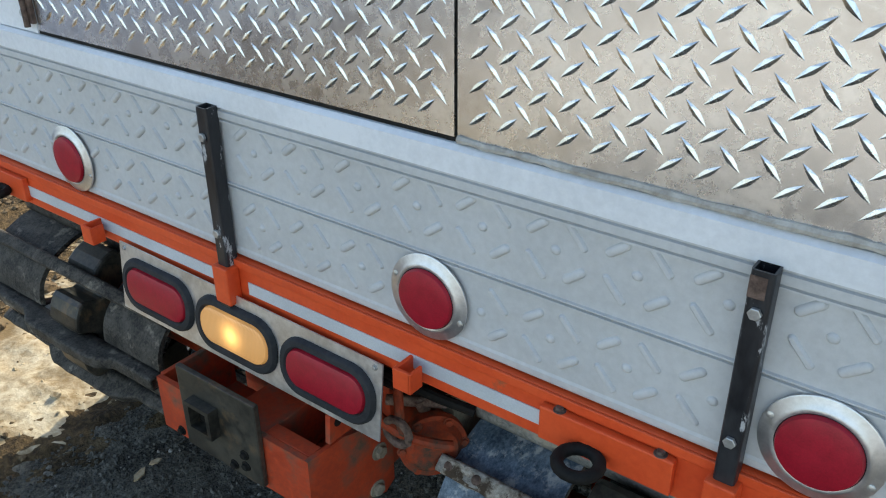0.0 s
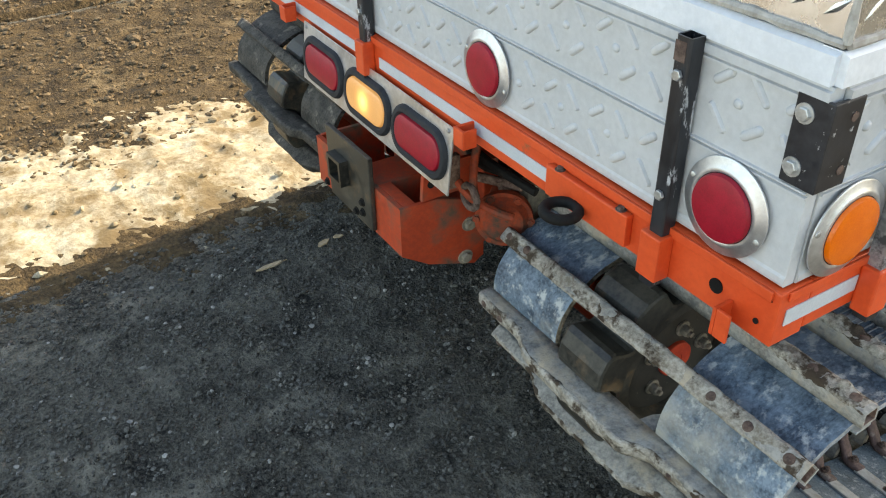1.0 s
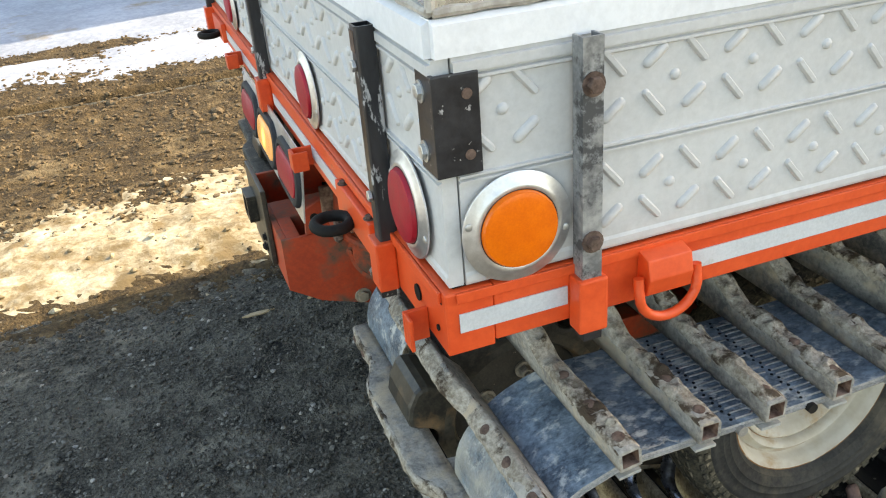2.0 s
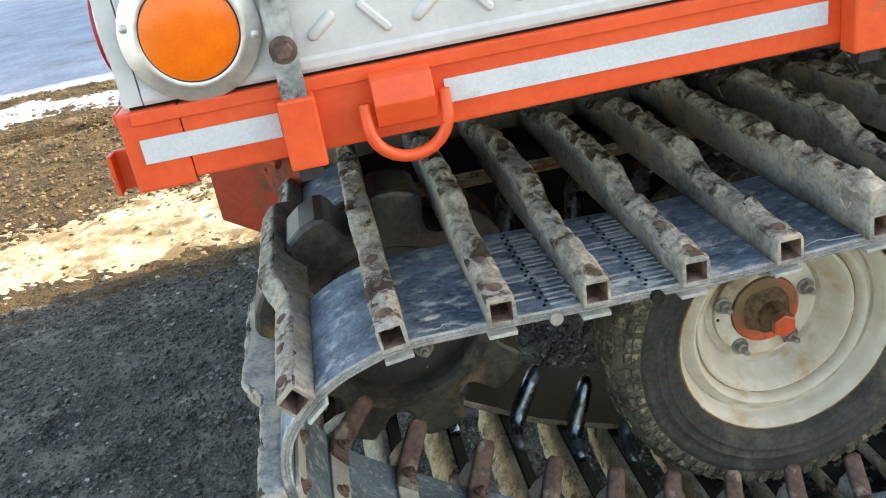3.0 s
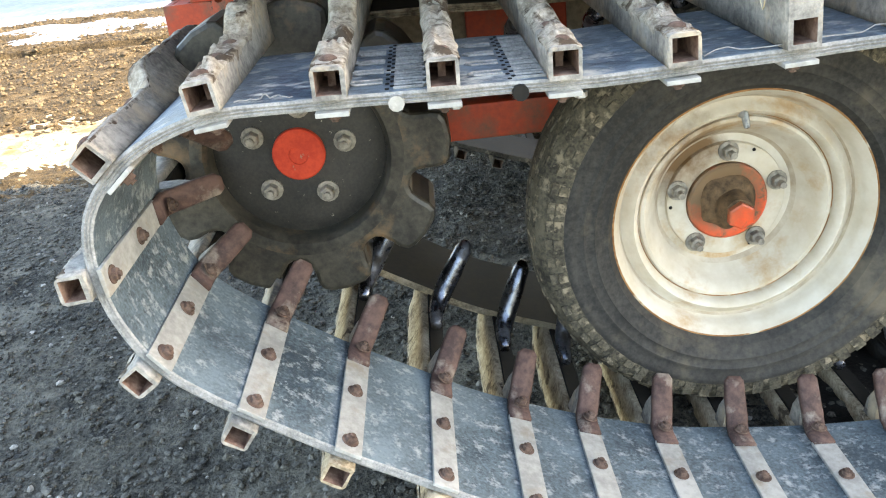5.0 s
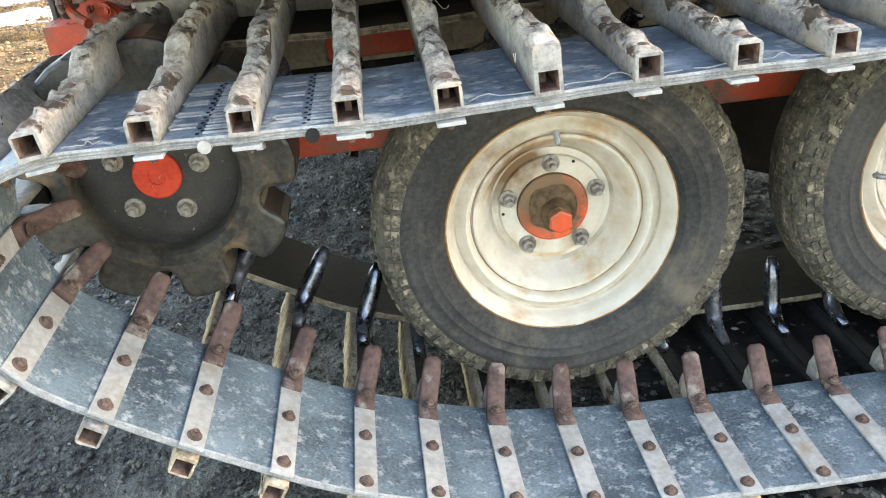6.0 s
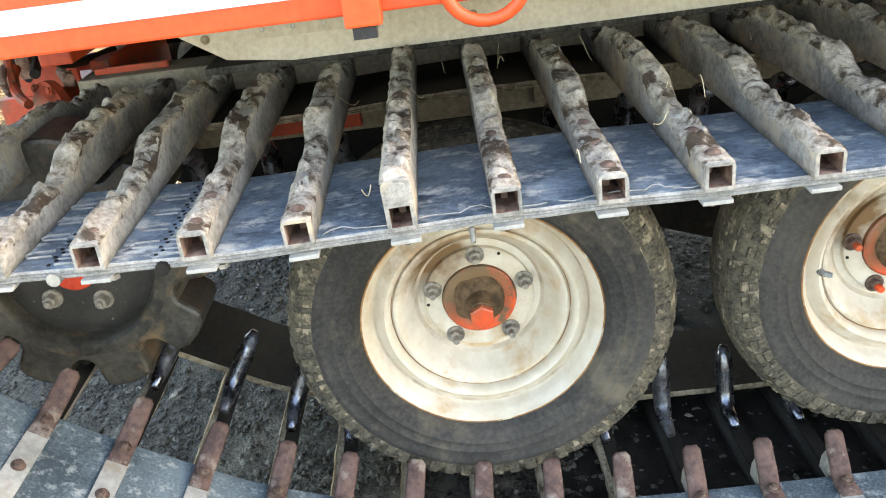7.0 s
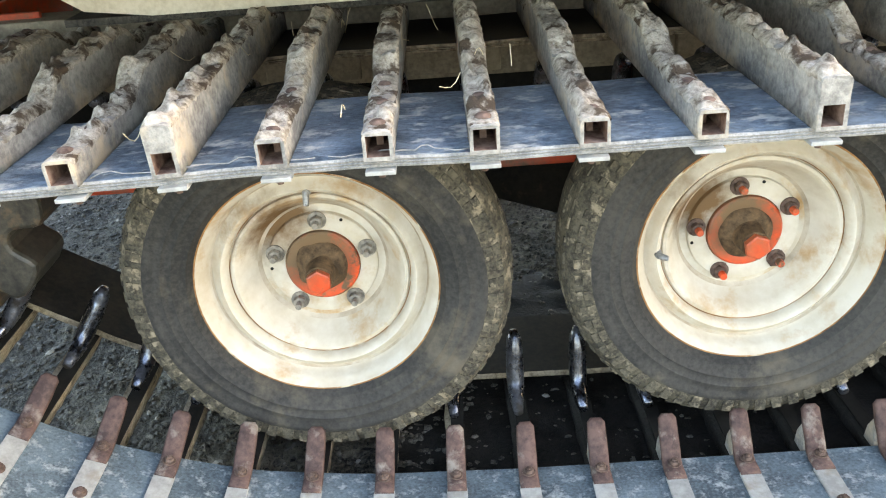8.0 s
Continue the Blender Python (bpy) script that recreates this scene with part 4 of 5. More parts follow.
for x, y, z in ((-0.794, 0.085, 0.638), (-0.795, 0.075, 0.54)):
    part("bolt", hexbolt((x, y, z), (1, 0, 0), 0.014, 0.012), DUST, hitch)

# -- chassis seen under the deck --
chassis = piece("chassis", "dusty orange chassis under the deck")
part("cross_member", box(-1.75, -0.63, 0.16, 0.22, 0.83, 0.93, 0.004), ORANGE_WORN, chassis)
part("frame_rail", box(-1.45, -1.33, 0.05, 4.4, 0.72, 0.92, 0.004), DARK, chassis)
part("frame_rail", box(-0.86, -0.76, 0.16, 4.4, 0.6, 0.77, 0.004), DUST, chassis, "dusty tan frame rail")
AXLE = Matrix.Translation((-0.105, 0.02, -0.03))
bm = bmesh.new()
add_prism(bm, [(-0.045, 0.752), (0.085, 0.752), (0.09, 0.83), (0.02, 0.836), (-0.04, 0.812)], "x", -0.812, -0.8, 0.0015)
plate = part("hanger_plate", bm, ORANGE_WORN, chassis, "worn orange hanger plate with a hole", AXLE)
part("plate_hole", lathe([(0, 0), (0, 0.0095), (0.0012, 0.0095), (0.0012, 0)], (1, 0, 0), (-0.8, -0.021, 0.791), 16), DARK, plate)
part("bell_crank", pipe([(-0.705, 0.1, 0.812), (-0.7, 0.108, 0.785), (-0.695, 0.12, 0.752), (-0.69, 0.132, 0.722)], [0.014, 0.013, 0.009, 0.012], 10), TUBE_IN, chassis, "rusty bell crank", AXLE, True)
part("crank_eye", lathe([(-0.012, 0), (-0.012, 0.016), (0.012, 0.016), (0.012, 0.007), (0.004, 0.006), (0.004, 0)], (1, 0, 0), (-0.688, 0.133, 0.719), 16), TUBE_IN, chassis, "", AXLE)
part("crank_shaft", pipe([(-0.76, 0.07, 0.803), (-0.66, 0.125, 0.806)], 0.011, 10), TUBE_IN, chassis, "", AXLE, True)
part("link_bar", box(-0.705, -0.693, 0.165, 0.315, 0.775, 0.812, 0.002), ORANGE_WORN, chassis, "", AXLE)
AXIS = (0.75, -0.62, 0.1)
part("axle_housing", lathe([(-0.12, 0.042), (-0.03, 0.047), (-0.012, 0.053), (-0.012, 0.064), (0.006, 0.064), (0.006, 0.055), (0.02, 0.043), (0.02, 0)], AXIS, (-0.655, 0.075, 0.745), 28), WORN_FLANGE, chassis, "worn orange axle housing flange", AXLE, True)
for a in range(0, 360, 60):
    u, v = Vector((0.64, 0.77, 0)), Vector((0, 0, 1))
    part("flange_bolt", hexbolt(Vector((-0.651, 0.071, 0.745)) + 0.058 * (u * math.cos(radians(a)) + v * math.sin(radians(a))), AXIS, 0.007, 0.006), WORN_FLANGE, chassis, "", AXLE)
for k, (p0, p1, p2, r) in enumerate((((-0.95, 0.12, 0.86), (-0.78, 0.03, 0.88), (-0.58, 0.1, 0.84), 0.01), ((-0.72, 0.0, 0.83), (-0.66, -0.005, 0.80), (-0.60, 0.06, 0.78), 0.01),
                                    ((-0.9, 0.14, 0.81), (-0.76, 0.06, 0.80), (-0.62, 0.13, 0.86), 0.01), ((-0.69, 0.03, 0.93), (-0.68, 0.0, 0.86), (-0.665, 0.01, 0.79), 0.009))):
    pts = [Vector(p0).lerp(Vector(p1), i / 6).lerp(Vector(p1).lerp(Vector(p2), i / 6), i / 6) for i in range(7)]
    part("linkage_rod", pipe(pts, r, 9), WORN_FLANGE if k % 2 else DARK, chassis, "", AXLE, True)
part("shackle", pipe([(-0.675 + 0.026 * math.cos(radians(a)), 0.0, 0.815 + 0.026 * math.sin(radians(a))) for a in range(0, 360, 30)], 0.008, 8, True), RUST, chassis, "dusty rusty shackle", AXLE, True)
part("stop_block", box(-0.76, -0.742, -0.01, 0.02, 0.8, 0.88, 0.004), TUBE_IN, chassis, "", AXLE)
bm = bmesh.new()
add_prism(bm, [(0.33, 0.915), (0.5, 0.805), (0.62, 0.79), (4.3, 0.79), (4.3, 0.957), (0.33, 0.957)], "x", -0.628, -0.616)
part("side_skirt", bm, SKIRT, chassis, "dusty grey side skirt panel")
part("skirt_patch", box(-0.6155, -0.612, 0.56, 0.80, 0.835, 0.957), SKIRT, chassis, "riveted grey patch panel")
for y in (0.575, 0.63, 0.685, 0.74, 0.785):
    part("rivet", lathe([(0, 0.0045), (0.002, 0.003), (0.0025, 0)], (1, 0, 0), (-0.612, y, 0.85), 10), ZINC, chassis)
for y, z in ((0.41, 0.89), (0.47, 0.845), (0.95, 0.83), (1.25, 0.83), (1.55, 0.83), (1.0, 0.9)):
    part("skirt_bolt", hexbolt((-0.616, y, z), (1, 0, 0), 0.006, 0.005), DUST, chassis)
part("tunnel_plate", box(-0.78, -0.64, 0.45, 4.3, 0.775, 0.788), SHADE_BROWN, chassis)
for y in (0.52, 0.78, 1.06, 1.33, 1.6, 1.9):
    part("rail_bracket", box(-0.758, -0.735, y, y + 0.19, 0.615, 0.695, 0.003), DUST if y > 0.7 else ORANGE_WORN, chassis, "dusty rail bracket plate")
part("suspension_beam", box(-0.56, -0.50, 0.36, 2.6, 0.497, 0.558, 0.004), ORANGE_WORN, chassis, "worn orange suspension beam")
# Unseen tub, added and stepped to stop light leaking through below the deck.
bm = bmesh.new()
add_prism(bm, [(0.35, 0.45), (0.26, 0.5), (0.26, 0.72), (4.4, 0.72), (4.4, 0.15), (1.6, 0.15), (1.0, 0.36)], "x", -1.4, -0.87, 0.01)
part("belly_tub", bm, DARK, chassis, "unseen dark tub added to block light under the deck")

# -- tracks --
PROFILE = [(2.93, 0.045), (2.325, 0.04), (1.721, 0.038), (1.417, 0.037), (1.143, 0.04), (0.907, 0.052), (0.701, 0.088), (0.494, 0.163), (0.39, 0.22), (0.29, 0.281), (0.184, 0.353), (0.12, 0.405), (0.085, 0.447), (0.063, 0.5), (0.055, 0.55), (0.056, 0.595), (0.068, 0.63), (0.094, 0.662), (0.134, 0.693), (0.187, 0.714), (0.25, 0.721), (0.4, 0.718), (0.56, 0.714), (0.7, 0.714), (0.91, 0.721), (1.3, 0.72), (2, 0.72), (2.9, 0.72), (3.06, 0.67), (3.15, 0.54), (3.19, 0.345), (3.13, 0.173)]


def smooth_loop(pts, k=14):
    out = []
    n = len(pts)
    for i in range(n):
        p0, p1, p2, p3 = (np.array(pts[(i + d) % n]) for d in (-1, 0, 1, 2))
        for j in range(k):
            t = j / k
            out.append(0.5 * (2 * p1 + (p2 - p0) * t + (2 * p0 - 5 * p1 + 4 * p2 - p3) * t * t + (3 * p1 - p0 - 3 * p2 + p3) * t ** 3))
    return np.array(out)


LOOP = smooth_loop(PROFILE)
seg = np.linalg.norm(np.roll(LOOP, -1, 0) - LOOP, axis=1)
ARC = np.concatenate([[0], np.cumsum(seg)])


def station(s):
    """The frame on the belt's middle at arc length s: x across, y along the belt, z out of the loop."""
    s %= ARC[-1]
    ring = np.vstack([LOOP, LOOP[:1]])
    p = [np.interp(s, ARC, ring[:, k]) for k in (0, 1)]
    q = [np.interp((s + 0.02) % ARC[-1], ARC, ring[:, k]) for k in (0, 1)]
    r = [np.interp((s - 0.02) % ARC[-1], ARC, ring[:, k]) for k in (0, 1)]
    t = Vector((0, q[0] - r[0], q[1] - r[1])).normalized()
    n = Vector((1, 0, 0)).cross(t)
    m = Matrix((Vector((1, 0, 0)), t, n)).transposed().to_4x4()
    m.translation = (0, p[0], p[1])
    return m


def arc_at(y, top=True):
    """The arc length at which the upper run passes y."""
    i = min((i for i in range(len(LOOP)) if (LOOP[i][1] > 0.5) == top), key=lambda i: abs(LOOP[i][0] - y))
    return ARC[i]


UPPER = arc_at(0.698)
STATIONS = [UPPER - d for d in (0.12, 0.243, 0.358, 0.484, 0.608, 0.745, 0.865, 0.991, 1.119, 1.252, 1.381, 1.493)]
STATIONS += [STATIONS[-1] - 0.1238 * k for k in range(1, 18)]
STATIONS = STATIONS[::-1] + [UPPER + 0.1194 * k + min(0.03, max(0, k - 4.7) * 0.011) for k in range(25)]
BELT_T = 0.013


def belt_mesh(x0, x1):
    """A closed belt with a layered edge."""
    bm = bmesh.new()
    rows = []
    prof = [(x1, -1.0), (x1 + 0.0012, -0.55), (x1 - 0.0006, -0.4), (x1 + 0.0014, -0.05), (x1 - 0.0006, 0.1), (x1 + 0.0012, 0.5), (x1, 1.0), (x0, 1.0), (x0, -1.0)]
    steps = 420
    for k in range(steps):
        s = ARC[-1] * k / steps
        m = station(s)
        sag = 0.002 * bumpy(s, x0, 0, 9.0)
        rows.append([bm.verts.new(m @ Vector((x + (0.0012 * bumpy(s, x, 3.0, 40.0) if x > x0 + 0.1 else 0), 0, h * BELT_T / 2 + sag))) for x, h in prof])
    for k in range(steps):
        a, c = rows[k], rows[(k + 1) % steps]
        for i in range(len(prof)):
            j = (i + 1) % len(prof)
            f = bm.faces.new((a[i], a[j], c[j], c[i]))
            # Shade in the colour: the inner belt's outer face darkens below the deck.
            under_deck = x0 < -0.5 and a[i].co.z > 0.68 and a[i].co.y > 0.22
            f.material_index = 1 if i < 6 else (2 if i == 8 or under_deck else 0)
    bmesh.ops.recalc_face_normals(bm, faces=bm.faces)
    return bm


TX0, TX1 = -0.735, 0.05
TW, TH, WALL = 0.0338, 0.0335, 0.004
Z0 = BELT_T / 2 + 0.0005


def bar_height(x, kind):
    """How high a cross bar stands over the belt at x."""
    if kind == "full":
        step, rise = 0.028, [(-0.735, 0), (-0.64, 0.4), (-0.6, 1), (0.05, 1)]
    else:
        step, rise = 0.033, [(-0.735, 0), (-0.585, 0.05), (-0.54, 0.75), (-0.5, 1), (-0.25, 1), (-0.232, 0.8), (-0.19, 0.06), (0.05, 0)]
    return TH + step * float(np.interp(x, [r[0] for r in rise], [r[1] for r in rise]))


def grouser_mesh(kind, seed):
    """A cross bar: a mud-coated square tube over the whole width, heightened over its middle or its whole length, with open rusty mouths."""
    bm = bmesh.new()
    a, c = TW / 2, 0.006
    xs = list(np.arange(TX0, TX1 - 0.006, 0.011)) + [TX1]
    rings = []
    for i, x in enumerate(xs):
        h = bar_height(x, kind)
        end = min(1.0, i / 3, (len(xs) - 1 - i) / 3)
        sec = [(-a, 0), (-a, h * 0.33), (-a, h * 0.66), (-a, h - c), (-a + c * 0.3, h - c * 0.3), (-a + c, h), (-a * 0.3, h), (a * 0.3, h), (a - c, h), (a - c * 0.3, h - c * 0.3), (a, h - c), (a, h * 0.66), (a, h * 0.33), (a, 0)]
        ring = []
        for y, z in sec:
            lump = 0.0022 * bumpy(x, y, z + seed, 45.0) + 0.0026 * bumpy(x, y, z + seed + 3, 17.0) + 0.0014 * bumpy(x, y, z + seed, 110.0)
            lump *= (0.25 + 0.75 * end) * min(1.0, z / 0.008)
            out = Vector((0, y, (z - h * 0.5) * (1.6 if z > h * 0.8 else 0.3))).normalized()
            ring.append(bm.verts.new((x + (0.002 * bumpy(y, z, seed, 60.0) if end == 0 else 0), y + out.y * lump, Z0 + z + out.z * lump)))
        rings.append(ring)
    n = len(rings[0])
    for r0, r1 in zip(rings[:-1], rings[1:]):
        for k in range(n):
            bm.faces.new((r0[k], r0[(k + 1) % n], r1[(k + 1) % n], r1[k])).smooth = True
    for ring, x, d in ((rings[0], TX0, 1), (rings[-1], TX1, -1)):
        h = bar_height(x, kind)
        lo, hi, b = WALL + 0.001, TH - WALL, a - WALL - (0.001 if kind == "full" else 0)
        hole = [(-b, lo), (-b, hi), (b, hi), (b, lo)]
        mouth, deep = [bm.verts.new((x, y, Z0 + z)) for y, z in hole], [bm.verts.new((x + d * 0.09, y, Z0 + z)) for y, z in hole]
        for face in ([ring[0], ring[1], ring[2], ring[3], mouth[1], mouth[0]], [ring[3], ring[4], ring[5], ring[6], ring[7], ring[8], ring[9], ring[10], mouth[2], mouth[1]],
                     [ring[10], ring[11], ring[12], ring[13], mouth[3], mouth[2]], [ring[13], ring[0], mouth[0], mouth[3]]):
            bm.faces.new(face)
        for k in range(4):
            j = (k + 1) % 4
            bm.faces.new((mouth[k], mouth[j], deep[j], deep[k])).material_index = 1
        bm.faces.new(deep).material_index = 1
    add_box(bm, TX1 - 0.05, TX1 - 0.042, -0.004, 0.004, Z0 + 0.0045, Z0 + TH - 0.0045, 0, 1)
    bmesh.ops.recalc_face_normals(bm, faces=bm.faces)
    return bm


def crust_mesh(kind, seed, full=1.0):
    """Broken clods of dried mud along the top of a cross bar."""
    bm = bmesh.new()
    nx, ny, w = 170, 7, 0.0352
    x0, x1 = TX0 + 0.012, TX1 - 0.003
    grid = []
    for i in range(nx + 1):
        x = x0 + (x1 - x0) * i / nx
        top, row = Z0 + bar_height(x, kind), []
        for j in range(ny + 1):
            v = j / ny - 0.5
            edge = 1 - (2 * abs(v)) ** 4
            ends = min(1.0, i / 2, (nx - i) / 2)
            big = bumpy(x, v * w, seed, 22.0) + 0.5 * bumpy(x, 0, seed + 9, 9.0)
            h = 0.012 * max(0.0, big + 0.15) + 0.02 * max(0, bumpy(x, v * w, seed + 5, 50.0) + 0.05) * (1 if big > -0.1 else 0.25) + 0.0045 * bumpy(x, v * w, seed + 2, 110.0)
            h = full * min(h, 0.0125) * (0.35 + 0.65 * min(1.0, (TX1 - x) / 0.05))
            row.append(bm.verts.new((x, v * w * (1.0 + 0.14 * bumpy(x, seed, 1.0, 38.0)), top - 0.003 + (0.004 + h) * (0.2 + 0.8 * edge) * ends)))
        grid.append(row)
    for i in range(nx):
        for j in range(ny):
            bm.faces.new((grid[i][j], grid[i + 1][j], grid[i + 1][j + 1], grid[i][j + 1])).smooth = True
    for j, s in ((0, -1), (ny, 1)):
        low = [bm.verts.new((g[j].co.x, s * w * 0.47, g[j].co.z - 0.004 - 0.012 * abs(bumpy(g[j].co.x, seed, 2.0, 40.0)))) for g in grid]
        for i in range(nx):
            bm.faces.new((grid[i][j], grid[i + 1][j], low[i + 1], low[i])).smooth = True
    bmesh.ops.recalc_face_normals(bm, faces=bm.faces)
    return bm


def horn_into(bm, x, d, w, tall, t=0.013):
    """A guide horn: a strap that bends up off the plate, with a round tip. It stands into the loop (-z)."""
    base = -(BELT_T / 2 + 0.006)
    path = [(x + d * 0.042, base), (x + d * 0.012, base), (x, base - 0.006), (x - d * 0.01, base - 0.022), (x - d * 0.025, base - tall * 0.6), (x - d * 0.042, base - tall)]
    rings = []
    for i, (px, pz) in enumerate(path):
        a, c = path[max(0, i - 1)], path[min(len(path) - 1, i + 1)]
        tv = Vector((c[0] - a[0], 0, c[1] - a[1])).normalized()
        nv = Vector((tv.z, 0, -tv.x)) * d
        tap = 1.0 if i < 5 else 0.92
        hw, ht = w / 2 * tap, t / 2
        sec = [(-hw, -ht * 0.5), (-hw * 0.8, -ht), (hw * 0.8, -ht), (hw, -ht * 0.5), (hw, ht * 0.5), (hw * 0.8, ht), (-hw * 0.8, ht), (-hw, ht * 0.5)]
        rings.append([bm.verts.new(Vector((px, 0, pz)) + Vector((0, u, 0)) + nv * v) for u, v in sec])
    for a, c in zip(rings[:-1], rings[1:]):
        for k in range(8):
            bm.faces.new((a[k], a[(k + 1) % 8], c[(k + 1) % 8], c[k]))
    bm.faces.new(rings[0][::-1])
    cap = [bm.verts.new(v.co + Vector((-d * 0.003, 0, -0.007))) for v in rings[-1]]
    mid = sum((v.co for v in cap), Vector()) / 8
    for v in cap:
        v.co = mid + (v.co - mid) * 0.6
    for k in range(8):
        bm.faces.new((rings[-1][k], rings[-1][(k + 1) % 8], cap[(k + 1) % 8], cap[k]))
    bm.faces.new(cap)


def finger_into(bm):
    """An inner guide finger: a round bar that bends up off the cross bar, with a worn, rounded tip."""
    base = -BELT_T / 2
    spine = [(-0.37, base - 0.002), (-0.405, base - 0.006), (-0.428, base - 0.018), (-0.44, base - 0.04), (-0.448, base - 0.08), (-0.452, base - 0.118), (-0.456, base - 0.134)]
    add_pipe(bm, [(x, 0, z) for x, z in spine], [0.009, 0.013, 0.016, 0.0175, 0.017, 0.0145, 0.007], 14)


def horn_mesh(d):
    bm = bmesh.new()
    if d > 0:
        horn_into(bm, -0.2, d, 0.033, 0.064)
    else:
        finger_into(bm)
    bmesh.ops.recalc_face_normals(bm, faces=bm.faces)
    for f in bm.faces:
        f.smooth = True
    return bm


def gusset_mesh(d):
    """The web behind a horn, down to the cross bar."""
    x = -0.223 if d > 0 else -0.47
    bm = bmesh.new()
    b0 = -(BELT_T / 2 + 0.004)
    add_prism(bm, [(x, b0 - 0.034), (x - d * 0.012, b0 - 0.042), (x - d * 0.03, b0 - 0.012), (x - d * 0.036, Z0 + 0.001), (x, Z0 + 0.001)], "y", -0.006, 0.012)
    return bm


def plate_mesh(x0, x1):
    bm = bmesh.new()
    h = BELT_T / 2 + 0.0006
    add_box(bm, x0, x1, -0.0175, 0.0175, -h - 0.0052, -h, 0.001)
    return bm


def nut_mesh(x, lift=0.0):
    bm = add_hex(bmesh.new(), (x, 0, -(BELT_T / 2 + 0.0055 + lift)), (0, 0, -1), 0.0078, 0.0075, True, 0.003)
    bmesh.ops.recalc_face_normals(bm, faces=bm.faces)
    return bm


def head_mesh(x, z):
    bm = add_lathe(bmesh.new(), [(0, 0.01), (0.003, 0.0096), (0.0055, 0.006), (0.0065, 0)], (0, 0, 1), (x, 0, z), 12)
    return bm


def data_of(name, bm, *mats):
    me = bpy.data.meshes.new(name)
    bm.to_mesh(me)
    bm.free()
    for mt in mats:
        me.materials.append(mt)
    return me


GROUSER = {("plain", i): data_of("grouser", grouser_mesh("plain", 4.3 * i + 1), TUBE, TUBE_IN) for i in range(6)}
GROUSER |= {("full", i): data_of("grouser", grouser_mesh("full", 6.7 * i + 2), TUBE, TUBE_IN) for i in range(2)}
GROUSER |= {("far", i): data_of("grouser", grouser_mesh("plain", 3.1 * i + 80), SHADE_BROWN, TUBE_IN) for i in range(3)}
GROUSER |= {("low", i): data_of("grouser", grouser_mesh("plain", 2.9 * i + 30), TUBE_LOW, TUBE_IN) for i in range(4)}
# Blackened copies of the low bars, with the shade put into their colour.
GROUSER |= {("shade_low", i): data_of("grouser", grouser_mesh("plain", 3.3 * i + 50), SHADE_BLACK, TUBE_IN) for i in range(2)}
CRUST = {("plain", i): data_of("mud_crust", crust_mesh("plain", 3.7 * i + 1), MUD) for i in range(7)}
CRUST |= {("thin", i): data_of("mud_crust", crust_mesh("plain", 4.4 * i + 60, 0.3), MUD) for i in range(3)}
CRUST |= {("full", i): data_of("mud_crust", crust_mesh("full", 5.1 * i + 2), MUD) for i in range(2)}
WEAR = data_of("wear_strip", box(-0.5, -0.2, -0.0186, 0.007, Z0 - 0.005, Z0 - 0.0004, 0.001), DARK)
HORN_OUT, HORN_IN = data_of("guide_horn", horn_mesh(1), HORN), data_of("guide_horn", horn_mesh(-1), POLISHED)
WEB_OUT = data_of("horn_web", gusset_mesh(1), TUBE)
PLATE_OUT = data_of("backing_plate", plate_mesh(-0.165, 0.045), PLATE)
NUTS = [data_of("nut", nut_mesh(-0.182, 0.0135), RUST)] + [data_of("nut", nut_mesh(x), RUST) for x in (0.022, -0.086)]
HEADS = [data_of("bolt_head", head_mesh(x, Z0 + TH), RUST) for x in (0.02, -0.06, -0.14, -0.58, -0.65, -0.71)]


def build_track(mirror, label):
    """Belts, cross bars, plates, horns and bolts of one track."""
    flip = ORIGIN @ Matrix.Translation((2 * MID, 0, 0)) @ Matrix.Diagonal((-1, 1, 1, 1)) if mirror else ORIGIN.copy()
    track = empty("track", cat, flip, label=label)
    part("belt", belt_mesh(-0.215, 0.035), (SHADE_BROWN if mirror else BELT, BELT_EDGE, BELT_IN), track, "dusty blue-grey rubber belt with frayed edge")
    part("belt", belt_mesh(-0.725, -0.505), (SHADE_BROWN if mirror else BELT, TAN_EDGE, BELT_SHADE), track, "dirty rubber belt with a muddy edge, darkened for shade")
    for k, s in enumerate(STATIONS):
        m = station(s)
        y, top = m.translation.y, m.translation.z > 0.6
        kind = "full" if top and (abs(y - 0.817) < 0.05 or abs(y - 1.534) < 0.05) else "plain"
        low = m.translation.z < 0.3
        again("grouser", GROUSER["far", k % 3] if mirror else GROUSER["shade_low", k % 2] if low and y > 1.12 else GROUSER["low", k % 4] if low else GROUSER[kind, k % (6 if kind == "plain" else 2)], track, "", m)
        thin = not top or y < 0.12
        if not mirror:
            tagged(again("mud_crust", CRUST["thin", k % 3] if thin else CRUST[kind, k % (7 if kind == "plain" else 2)], track, "", m), kind="stuff")
        if mirror and y > 0.9:
            continue
        again("backing_plate", PLATE_OUT, track, "", m)
        if not top or y < 0.12:
            again("guide_horn", HORN_OUT, track, "", m)
        again("guide_horn", HORN_IN, track, "", m)
        if not top or y < 0.12:
            again("horn_web", WEB_OUT, track, "", m)
        if not top:
            again("wear_strip", WEAR, track, "", m)
        if not mirror:
            for nut in NUTS:
                again("nut", nut, track, "", m)
            if top or y < 0.3:
                for hd in HEADS:
                    again("bolt_head", hd, track, "", m)
    return track


track = build_track(False, "rubber belt track with muddy square-tube cross bars")
build_track(True, "muddy rubber belt track, darkened in colour for shade")

